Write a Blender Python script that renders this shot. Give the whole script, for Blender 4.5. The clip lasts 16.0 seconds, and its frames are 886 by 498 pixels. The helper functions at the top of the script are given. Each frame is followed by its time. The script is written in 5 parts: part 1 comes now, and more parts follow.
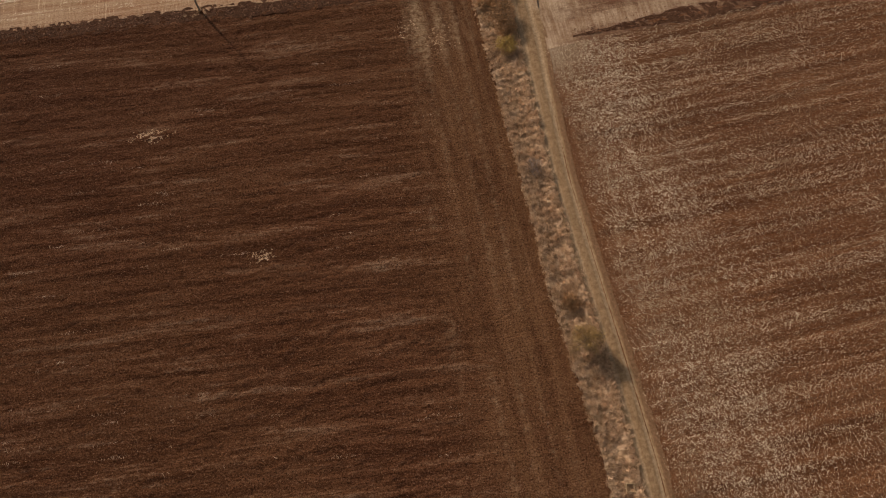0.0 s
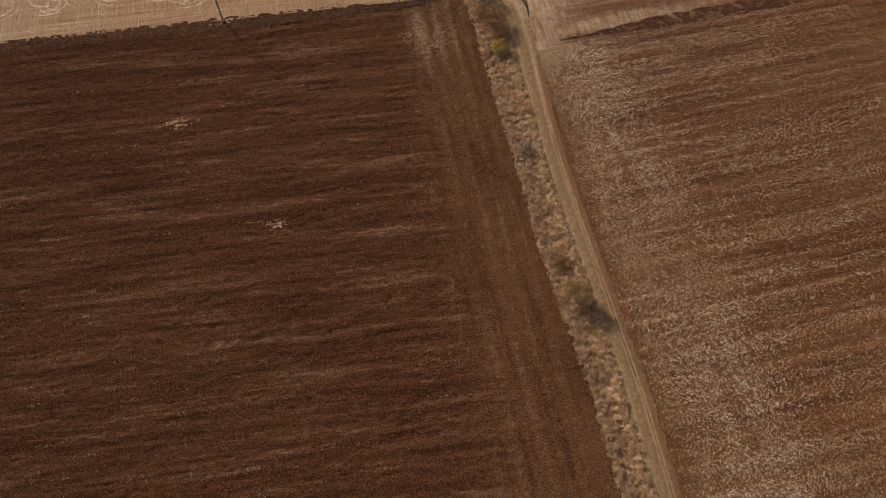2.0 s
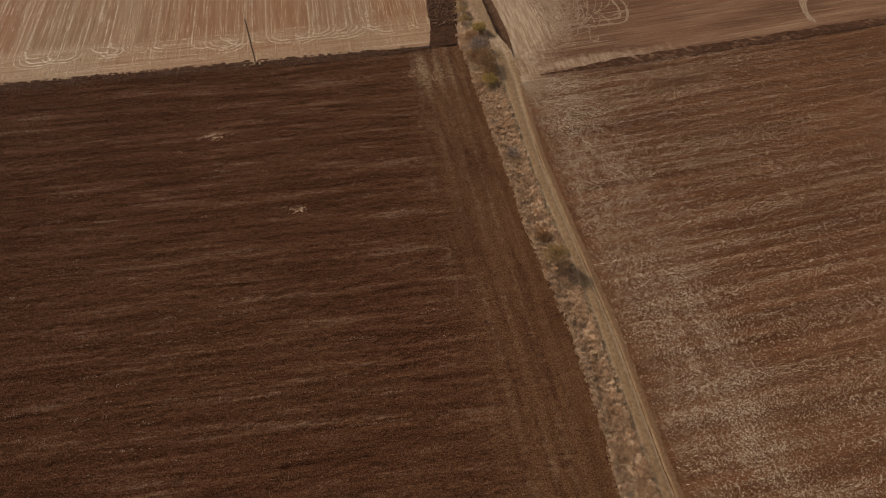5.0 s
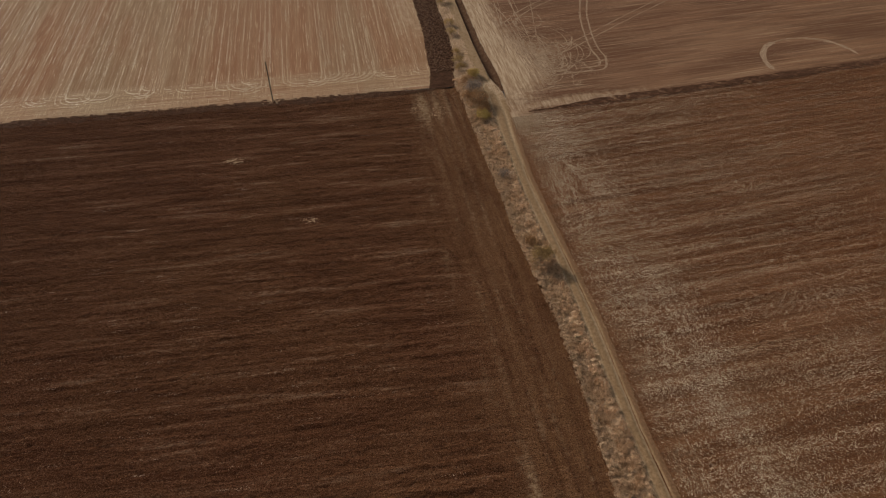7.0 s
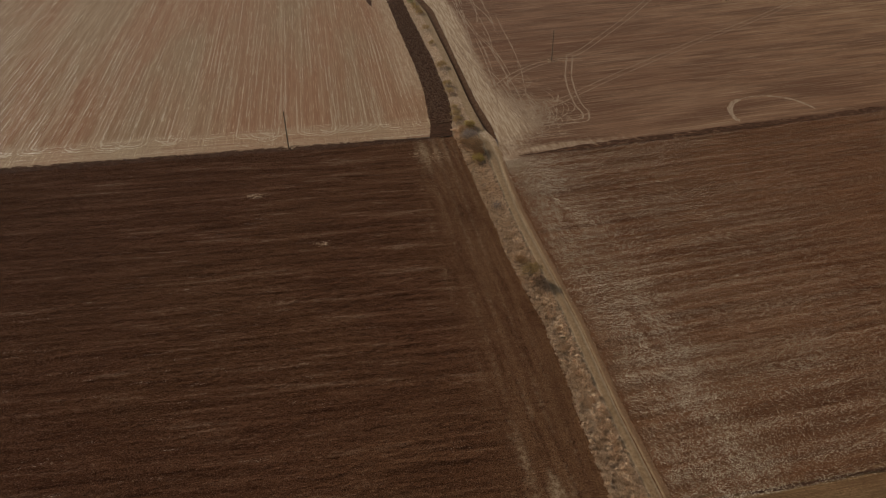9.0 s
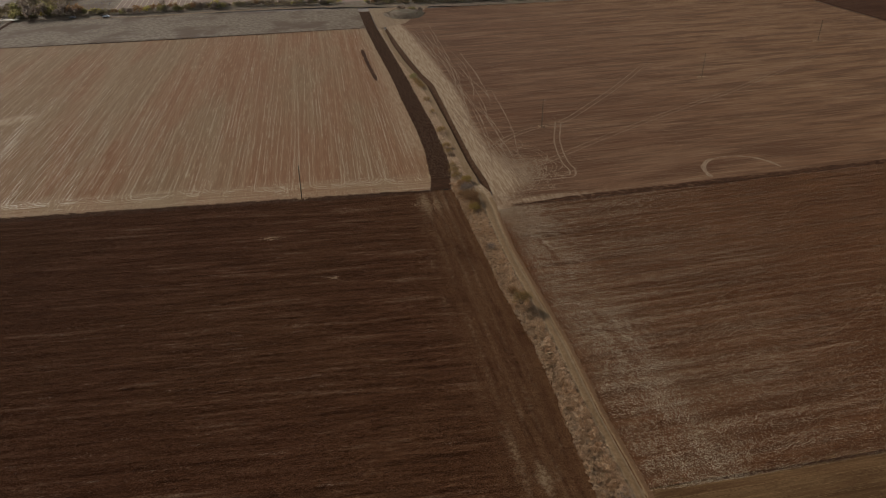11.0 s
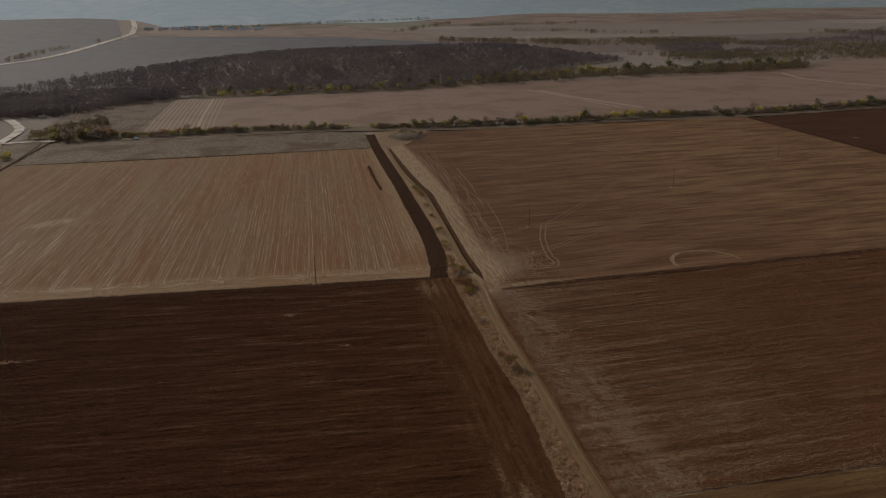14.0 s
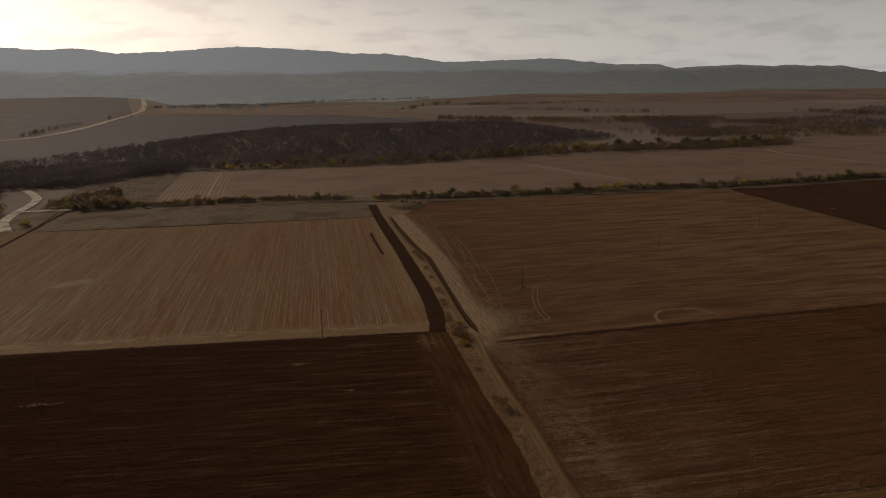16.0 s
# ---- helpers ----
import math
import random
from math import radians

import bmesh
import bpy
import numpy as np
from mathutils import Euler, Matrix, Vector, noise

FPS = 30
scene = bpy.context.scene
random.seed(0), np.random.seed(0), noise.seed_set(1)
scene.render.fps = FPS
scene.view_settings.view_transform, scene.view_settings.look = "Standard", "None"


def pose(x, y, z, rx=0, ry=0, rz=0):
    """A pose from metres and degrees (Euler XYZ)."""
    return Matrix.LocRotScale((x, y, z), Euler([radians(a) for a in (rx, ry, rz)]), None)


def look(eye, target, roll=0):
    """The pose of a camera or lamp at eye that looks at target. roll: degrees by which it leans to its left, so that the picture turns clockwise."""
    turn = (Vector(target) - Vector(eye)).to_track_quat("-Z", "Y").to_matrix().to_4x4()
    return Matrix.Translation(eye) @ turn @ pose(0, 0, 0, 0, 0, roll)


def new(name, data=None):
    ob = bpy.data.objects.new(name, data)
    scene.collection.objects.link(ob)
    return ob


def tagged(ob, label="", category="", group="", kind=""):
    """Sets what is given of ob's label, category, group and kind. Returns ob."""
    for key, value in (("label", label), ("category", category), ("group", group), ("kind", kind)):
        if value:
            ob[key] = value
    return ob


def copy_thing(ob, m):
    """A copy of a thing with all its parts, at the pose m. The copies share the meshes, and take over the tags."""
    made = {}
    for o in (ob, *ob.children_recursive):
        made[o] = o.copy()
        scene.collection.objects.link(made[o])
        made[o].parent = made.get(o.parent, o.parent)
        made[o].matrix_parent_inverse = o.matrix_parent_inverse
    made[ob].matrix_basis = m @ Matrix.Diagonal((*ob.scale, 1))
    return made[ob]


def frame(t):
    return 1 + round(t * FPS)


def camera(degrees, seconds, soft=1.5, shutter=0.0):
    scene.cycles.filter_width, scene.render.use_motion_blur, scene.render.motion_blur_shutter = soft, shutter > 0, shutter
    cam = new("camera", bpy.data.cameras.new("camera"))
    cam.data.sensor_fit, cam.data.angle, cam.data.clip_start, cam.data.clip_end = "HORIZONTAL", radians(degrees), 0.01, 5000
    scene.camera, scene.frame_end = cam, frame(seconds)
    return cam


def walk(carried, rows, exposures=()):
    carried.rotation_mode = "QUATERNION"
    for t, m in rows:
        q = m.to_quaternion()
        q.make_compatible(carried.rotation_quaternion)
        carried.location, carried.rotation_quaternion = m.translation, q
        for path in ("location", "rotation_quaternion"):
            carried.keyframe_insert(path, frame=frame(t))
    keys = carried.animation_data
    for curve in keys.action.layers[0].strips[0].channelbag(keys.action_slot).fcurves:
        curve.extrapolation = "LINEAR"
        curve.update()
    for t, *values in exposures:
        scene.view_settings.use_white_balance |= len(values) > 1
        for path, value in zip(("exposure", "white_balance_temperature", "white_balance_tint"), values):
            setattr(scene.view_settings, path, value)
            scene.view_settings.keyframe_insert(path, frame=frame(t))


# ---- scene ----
cam = camera(64.1, 16.0, soft=1.0)
METRES, EYE, TILT, LEAN, TURN = 155.16, 90.85, 0.0, 0.0, -6.4
ROWS = [
    (0.0, 0.0, 0.0, 0.0, -3.41, -66.03, 1.52),
    (0.5, -0.0021, -0.0288, -0.0003, -3.42, -64.45, 1.5),
    (1.0, -0.0032, -0.0586, -0.001, -3.4, -62.79, 1.55),
    (1.5, -0.0057, -0.0882, -0.0015, -3.43, -61.19, 1.51),
    (2.0, -0.0075, -0.1186, -0.0019, -3.45, -59.55, 1.5),
    (2.5, -0.0093, -0.1489, -0.0023, -3.45, -57.92, 1.5),
    (3.0, -0.0113, -0.1797, -0.0028, -3.47, -56.24, 1.47),
    (3.5, -0.0129, -0.2108, -0.0035, -3.46, -54.53, 1.45),
    (4.0, -0.0149, -0.2416, -0.0036, -3.47, -52.88, 1.42),
    (6.5, -0.0248, -0.3987, -0.004, -3.55, -44.44, 1.27),
    (7.0, -0.0271, -0.4284, -0.0047, -3.58, -42.85, 1.2),
    (7.5, -0.0286, -0.4601, -0.0053, -3.58, -41.16, 1.19),
    (8.0, -0.0307, -0.4917, -0.0054, -3.59, -39.48, 1.18),
    (8.5, -0.0328, -0.5233, -0.0061, -3.61, -37.79, 1.15),
    (11.0, -0.0429, -0.6812, -0.0081, -3.61, -29.45, 0.99),
    (11.5, -0.0445, -0.713, -0.0086, -3.62, -27.78, 0.98),
    (12.0, -0.0467, -0.7446, -0.009, -3.62, -26.12, 0.94),
    (12.5, -0.0485, -0.7763, -0.0093, -3.63, -24.46, 0.93),
    (13.0, -0.0503, -0.8081, -0.0096, -3.65, -22.76, 0.92),
    (13.5, -0.0521, -0.8399, -0.0097, -3.67, -21.09, 0.9),
    (14.0, -0.0539, -0.8717, -0.0095, -3.7, -19.42, 0.89),
    (14.5, -0.0558, -0.9033, -0.0094, -3.72, -17.74, 0.87),
    (15.0, -0.0576, -0.935, -0.0097, -3.75, -16.08, 0.84),
    (15.5, -0.0595, -0.9667, -0.0101, -3.76, -14.47, 0.78),
    (16.0, -0.0612, -0.998, -0.0109, -3.77, -13.41, 0.74),
]
EXPOSURES = [(0.0, 0.0), (4.0, -0.05), (7.0, -0.25), (9.5, -0.5), (11.0, -0.7), (13.5, -1.1), (14.5, -1.40), (15.3, -1.70), (16.0, -2.0)]
BALANCE = ((0, 6650, 17), (4, 6500, 15.5), (7, 6250, 10.5), (8.5, 6100, 8), (11, 6050, 8), (13.5, 6150, 9.5), (14.5, 6600, 12), (16, 7650, 18))
EXPOSURES = [(t, e, *[float(np.interp(t, [r[0] for r in BALANCE], [r[k] for r in BALANCE])) for k in (1, 2)]) for t, e in EXPOSURES]
walk(cam, [(t, pose(0, 0, EYE, TILT, LEAN, TURN) @ pose(METRES * x, METRES * y, METRES * z, 90 + pitch, roll, yaw)) for t, x, y, z, yaw, pitch, roll in ROWS], EXPOSURES)

# ---- sky and sun ----
SUN_TO = Vector((-10.9, 18.5, 10.6)).normalized()
world = bpy.data.worlds.new("world")
scene.world = world
world.use_nodes = True
wt = world.node_tree
wt.nodes.clear()


def wnode(kind, **put):
    n = wt.nodes.new(kind)
    for key, value in put.items():
        n.inputs[key].default_value = value
    return n


sky = wt.nodes.new("ShaderNodeTexSky")
sky.sky_type = "NISHITA"
sky.sun_disc = False
sky.sun_elevation = math.asin(SUN_TO.z)
sky.sun_rotation = math.atan2(SUN_TO.x, SUN_TO.y)
sky.altitude, sky.air_density, sky.dust_density, sky.ozone_density = 200, 1.0, 4.0, 1.0
# thin high cloud over the whole sky, on a plane above the land
geo = wt.nodes.new("ShaderNodeTexCoord")
split = wt.nodes.new("ShaderNodeSeparateXYZ")
wt.links.new(geo.outputs["Generated"], split.inputs[0])


def wmath(op, a, b):
    n = wt.nodes.new("ShaderNodeMath")
    n.operation = op
    for k, v in enumerate((a, b)):
        if isinstance(v, (int, float)):
            n.inputs[k].default_value = v
        else:
            wt.links.new(v, n.inputs[k])
    return n.outputs[0]


up = wmath("ADD", wmath("MAXIMUM", split.outputs["Z"], 0.0), 0.2)
flat = wt.nodes.new("ShaderNodeCombineXYZ")
wt.links.new(wmath("DIVIDE", split.outputs["X"], up), flat.inputs[0])
wt.links.new(wmath("DIVIDE", split.outputs["Y"], up), flat.inputs[1])
cloud = wnode("ShaderNodeTexNoise", Scale=3.0, Detail=7.0, Roughness=0.55)
wt.links.new(flat.outputs[0], cloud.inputs["Vector"])
mask = wt.nodes.new("ShaderNodeMapRange")
mask.interpolation_type = "SMOOTHSTEP"
mask.inputs["From Min"].default_value, mask.inputs["From Max"].default_value = 0.47, 0.64
wt.links.new(cloud.outputs["Fac"], mask.inputs["Value"])
veil = wt.nodes.new("ShaderNodeHueSaturation")
veil.inputs["Saturation"].default_value = 0.42
wt.links.new(sky.outputs[0], veil.inputs["Color"])
puff = wt.nodes.new("ShaderNodeMixRGB")
puff.blend_type = "MULTIPLY"
puff.inputs["Color2"].default_value = (0.87, 0.87, 0.885, 1)
wt.links.new(mask.outputs[0], puff.inputs["Fac"])
# milky haze that brightens all round towards the horizon
low = wmath("POWER", 2.718, wmath("MULTIPLY", split.outputs["Z"], -6.0))
glow = wt.nodes.new("ShaderNodeVectorMath")
glow.operation = "SCALE"
wt.links.new(veil.outputs[0], glow.inputs[0])
wt.links.new(wmath("ADD", wmath("MULTIPLY", low, 1.38), 0.46), glow.inputs["Scale"])
milk = wt.nodes.new("ShaderNodeVectorMath")
milk.operation = "SCALE"
milk.inputs[0].default_value = (13.0, 14.8, 15.9)
wt.links.new(low, milk.inputs["Scale"])
both = wt.nodes.new("ShaderNodeVectorMath")
both.operation = "ADD"
wt.links.new(glow.outputs[0], both.inputs[0])
wt.links.new(milk.outputs[0], both.inputs[1])
wt.links.new(both.outputs[0], puff.inputs["Color1"])
back = wnode("ShaderNodeBackground", Strength=0.115)
wt.links.new(puff.outputs[0], back.inputs["Color"])
wout = wt.nodes.new("ShaderNodeOutputWorld")
wt.links.new(back.outputs[0], wout.inputs["Surface"])

sun = new("sun", bpy.data.lights.new("sun", "SUN"))
sun.data.energy, sun.data.angle, sun.data.color = 4.4, radians(0.6), (1.0, 0.88, 0.72)
sun.matrix_world = look((0, 0, 300), Vector((0, 0, 300)) - SUN_TO)

# ---- materials ----


class Stuff:
    """A node material with a Principled surface and short ways to wire it."""

    def __init__(self, name, rough=0.9, spec=0.2, matt=0.0):
        self.m = bpy.data.materials.new(name)
        self.m.use_nodes = True
        self.t = self.m.node_tree
        self.b = self.t.nodes["Principled BSDF"]
        self.b.inputs["Roughness"].default_value = rough
        self.b.inputs["Specular IOR Level"].default_value = spec
        self.b.inputs["Diffuse Roughness"].default_value = matt
        self.at = self.t.nodes.new("ShaderNodeTexCoord").outputs["Object"]

    def put(self, socket, v):
        if isinstance(v, (int, float)):
            socket.default_value = v
        elif isinstance(v, tuple):
            socket.default_value = (*v, 1) if len(v) == 3 and socket.type == "RGBA" else v
        else:
            self.t.links.new(v, socket)

    def turned(self, degrees=0.0, scale=(1, 1, 1), at=None, shift=(0, 0, 0)):
        n = self.t.nodes.new("ShaderNodeMapping")
        n.vector_type = "POINT"
        self.put(n.inputs["Vector"], at or self.at)
        r = self.t.nodes.new("ShaderNodeMapping")
        r.inputs["Rotation"].default_value = (0, 0, radians(degrees))
        r.inputs["Location"].default_value = shift
        self.put(r.inputs["Vector"], at or self.at)
        self.put(n.inputs["Vector"], r.outputs[0])
        n.inputs["Scale"].default_value = scale
        return n.outputs[0]

    def noise(self, scale, detail=3.0, rough=0.55, at=None, warp=0.0):
        n = self.t.nodes.new("ShaderNodeTexNoise")
        self.put(n.inputs["Vector"], at or self.at)
        n.inputs["Scale"].default_value, n.inputs["Detail"].default_value = scale, detail
        n.inputs["Roughness"].default_value, n.inputs["Distortion"].default_value = rough, warp
        return n.outputs["Fac"]

    def cells(self, scale, at=None, colour=False, feature="F1"):
        n = self.t.nodes.new("ShaderNodeTexVoronoi")
        n.feature = feature
        self.put(n.inputs["Vector"], at or self.at)
        n.inputs["Scale"].default_value = scale
        return n.outputs["Color" if colour else "Distance"]

    def span(self, v, lo, hi, a=0.0, b=1.0):
        n = self.t.nodes.new("ShaderNodeMapRange")
        n.interpolation_type = "SMOOTHSTEP"
        self.put(n.inputs["Value"], v)
        for key, x in (("From Min", lo), ("From Max", hi), ("To Min", a), ("To Max", b)):
            n.inputs[key].default_value = x
        return n.outputs[0]

    def calc(self, op, a, b=0.0):
        n = self.t.nodes.new("ShaderNodeMath")
        n.operation = op
        self.put(n.inputs[0], a)
        self.put(n.inputs[1], b)
        return n.outputs[0]

    def mix(self, f, a, b, how="MIX"):
        n = self.t.nodes.new("ShaderNodeMixRGB")
        n.blend_type = how
        self.put(n.inputs["Fac"], f)
        self.put(n.inputs["Color1"], a)
        self.put(n.inputs["Color2"], b)
        return n.outputs[0]

    def axis(self, k):
        n = self.t.nodes.new("ShaderNodeSeparateXYZ")
        self.put(n.inputs[0], self.at)
        return n.outputs[k]

    def worn(self, name="wear", soft=0.16):
        """Where the mesh says that the ground is trampled, with a broken edge."""
        n = self.t.nodes.new("ShaderNodeAttribute")
        n.attribute_name = name
        ragged = self.calc("ADD", self.calc("MULTIPLY", self.noise(0.7, 5, 0.7), 0.9), self.calc("MULTIPLY", self.noise(4.0, 3, 0.7), 0.3))
        return self.span(self.calc("ADD", n.outputs["Fac"], self.calc("SUBTRACT", ragged, 0.6)), 0.5 - soft, 0.5 + soft)

    def attribute(self, name):
        n = self.t.nodes.new("ShaderNodeAttribute")
        n.attribute_name = name
        return n.outputs["Fac"]

    def trampled(self, colour, amount):
        """Pale dry trampled earth laid over a colour."""
        n = self.noise(1.0, 5, 0.7, self.turned(0, (1.6, 0.12, 1)))
        bare = self.mix(self.span(n, 0.35, 0.65), (0.28, 0.185, 0.108), (0.50, 0.375, 0.25))
        bare = self.mix(self.span(self.noise(3.0, 4, 0.75), 0.3, 0.6, 0.45, 0.0), bare, (0.18, 0.105, 0.058))
        return self.mix(amount, colour, bare)

    def object_random(self):
        return self.t.nodes.new("ShaderNodeObjectInfo").outputs["Random"]

    def island_random(self):
        return self.t.nodes.new("ShaderNodeNewGeometry").outputs["Random Per Island"]

    def thin(self, colour, share):
        """Lets light through, as leaves and dry blades do."""
        glow = self.t.nodes.new("ShaderNodeBsdfTranslucent")
        self.put(glow.inputs["Color"], colour)
        both = self.t.nodes.new("ShaderNodeMixShader")
        both.inputs[0].default_value = share
        out = self.t.nodes["Material Output"]
        self.t.links.new(self.b.outputs[0], both.inputs[1])
        self.t.links.new(glow.outputs[0], both.inputs[2])
        self.t.links.new(both.outputs[0], out.inputs["Surface"])

    def done(self, colour, height=None, depth=0.1, strength=0.6):
        self.put(self.b.inputs["Base Color"], colour)
        if height is not None:
            n = self.t.nodes.new("ShaderNodeBump")
            n.inputs["Strength"].default_value, n.inputs["Distance"].default_value = strength, depth
            self.put(n.inputs["Height"], height)
            self.t.links.new(n.outputs[0], self.b.inputs["Normal"])
        return self.m


def soil(name, dark, light, pale, turn=0.0, furrow=0.75, run=0.035, pale_amount=0.5, flecks=0.0, head=None, bump=0.12, wear=False, bands=0.0):
    """Bare tilled soil: streaks along the furrows, crumbs, dry pale crests and scattered straw. head: (x0, x1, sign) of a strip worked across."""
    s = Stuff(name, 1.0, 0.03, 0.5)
    along = s.turned(turn, (run, furrow, 1))
    across = s.turned(turn, (furrow, run, 1))
    long_a = s.noise(1.0, 4, 0.6, along)
    fine_a = s.noise(3.1, 3, 0.6, along)
    if head:
        x0, x1, sign = head
        wob = s.noise(0.05, 2, 0.5)
        place = s.calc("ADD", s.axis(0), s.calc("MULTIPLY", wob, 9.0))
        inside = s.span(place, x0 + 4.5, x1 + 4.5, 0.0 if sign > 0 else 1.0, 1.0 if sign > 0 else 0.0)
        long_b = s.mix(0.55, s.noise(1.2, 4, 0.6, across), s.noise(0.5, 5, 0.65))
        long_a = s.mix(inside, long_a, long_b)
        fine_a = s.mix(inside, fine_a, s.noise(3.0, 3, 0.6, across))
    big = s.noise(0.028, 4, 0.6)
    crumbs = s.noise(2.6, 5, 0.75)
    grit = s.noise(6.5, 4, 0.75)
    tone = s.calc("ADD", s.calc("MULTIPLY", long_a, 0.55), s.calc("MULTIPLY", fine_a, 0.25))
    tone = s.calc("ADD", tone, s.calc("MULTIPLY", crumbs, 0.3))
    tone = s.calc("ADD", tone, s.calc("MULTIPLY", big, 0.35))
    colour = s.mix(s.span(tone, 0.52, 0.95), dark, light)
    crest = s.span(s.calc("ADD", s.calc("MULTIPLY", long_a, 0.7), s.calc("MULTIPLY", crumbs, 0.45)), 0.62, 0.82)
    patchy = s.span(s.noise(0.07, 3, 0.6), 0.45, 0.7)
    amount = s.calc("MULTIPLY", s.calc("MULTIPLY", crest, s.calc("ADD", patchy, 0.25)), pale_amount)
    if head:
        amount = s.calc("ADD", amount, s.calc("MULTIPLY", inside, s.span(s.calc("MULTIPLY", long_a, s.calc("ADD", crumbs, 0.5)), 0.46, 0.8, 0.0, 0.4)))
    if head:
        colour = s.mix(s.calc("MULTIPLY", inside, s.span(s.noise(0.12, 4, 0.65), 0.3, 0.7, 0.15, 0.4)), colour, tuple(1.15 * v for v in light))
    if bands:
        colour = s.mix(s.span(s.noise(0.05, 4, 0.65, s.turned(turn, (0.5, 1, 1))), 0.42, 0.62, 0.0, 0.5), colour, tuple(v * q for v, q in zip(light, (0.72, 0.75, 0.84))))
        wide = s.noise(1.0, 3, 0.6, s.turned(turn, (0.022, 0.33, 1)), 0.2)
        colour = s.mix(s.span(wide, 0.36, 0.52, 0.7 * bands, 0.0), colour, tuple(0.62 * v for v in dark))
        colour = s.mix(s.span(wide, 0.5, 0.66, 0.0, 0.4 * bands), colour, tuple(1.12 * v for v in light))
    crests = s.span(s.noise(1.0, 3, 0.55, s.turned(turn, (1.3 * run, 1.5, 1)), 0.3), 0.575, 0.70)
    crests = s.calc("MULTIPLY", crests, s.calc("ADD", s.span(s.noise(0.11, 3, 0.6, s.turned(turn, (0.5, 1, 1))), 0.45, 0.62), 0.22))
    amount = s.calc("MAXIMUM", amount, s.calc("MULTIPLY", s.calc("MULTIPLY", crests, s.span(crumbs, 0.38, 0.6, 0.12, 1.0)), 1.25 * pale_amount))
    colour = s.mix(amount, colour, pale)
    if flecks:
        bits = s.span(s.noise(5.5, 3, 0.7, s.turned(25, (1, 1.7, 1)), 1.5), 0.57, 0.64)
        thick = s.span(s.calc("ADD", s.noise(0.09, 4, 0.65), s.calc("MULTIPLY", long_a, 0.35)), 0.4, 0.85, 0.4, 1.0)
        colour = s.mix(s.calc("MULTIPLY", s.calc("MULTIPLY", bits, thick), flecks), colour, (0.46, 0.325, 0.20))
    colour = s.mix(s.span(grit, 0.34, 0.54, 0.75, 0.0), colour, tuple(0.3 * v for v in dark))
    colour = s.mix(s.span(grit, 0.55, 0.72, 0.0, 0.42), colour, pale)
    if wear:
        colour = s.trampled(colour, s.calc("MULTIPLY", s.worn(soft=0.34), 0.8))
    height = s.calc("ADD", s.calc("MULTIPLY", fine_a, 0.6), s.calc("ADD", crumbs, s.calc("MULTIPLY", s.cells(2.2), 0.4)))
    return s.done(colour, height, bump, 1.0)


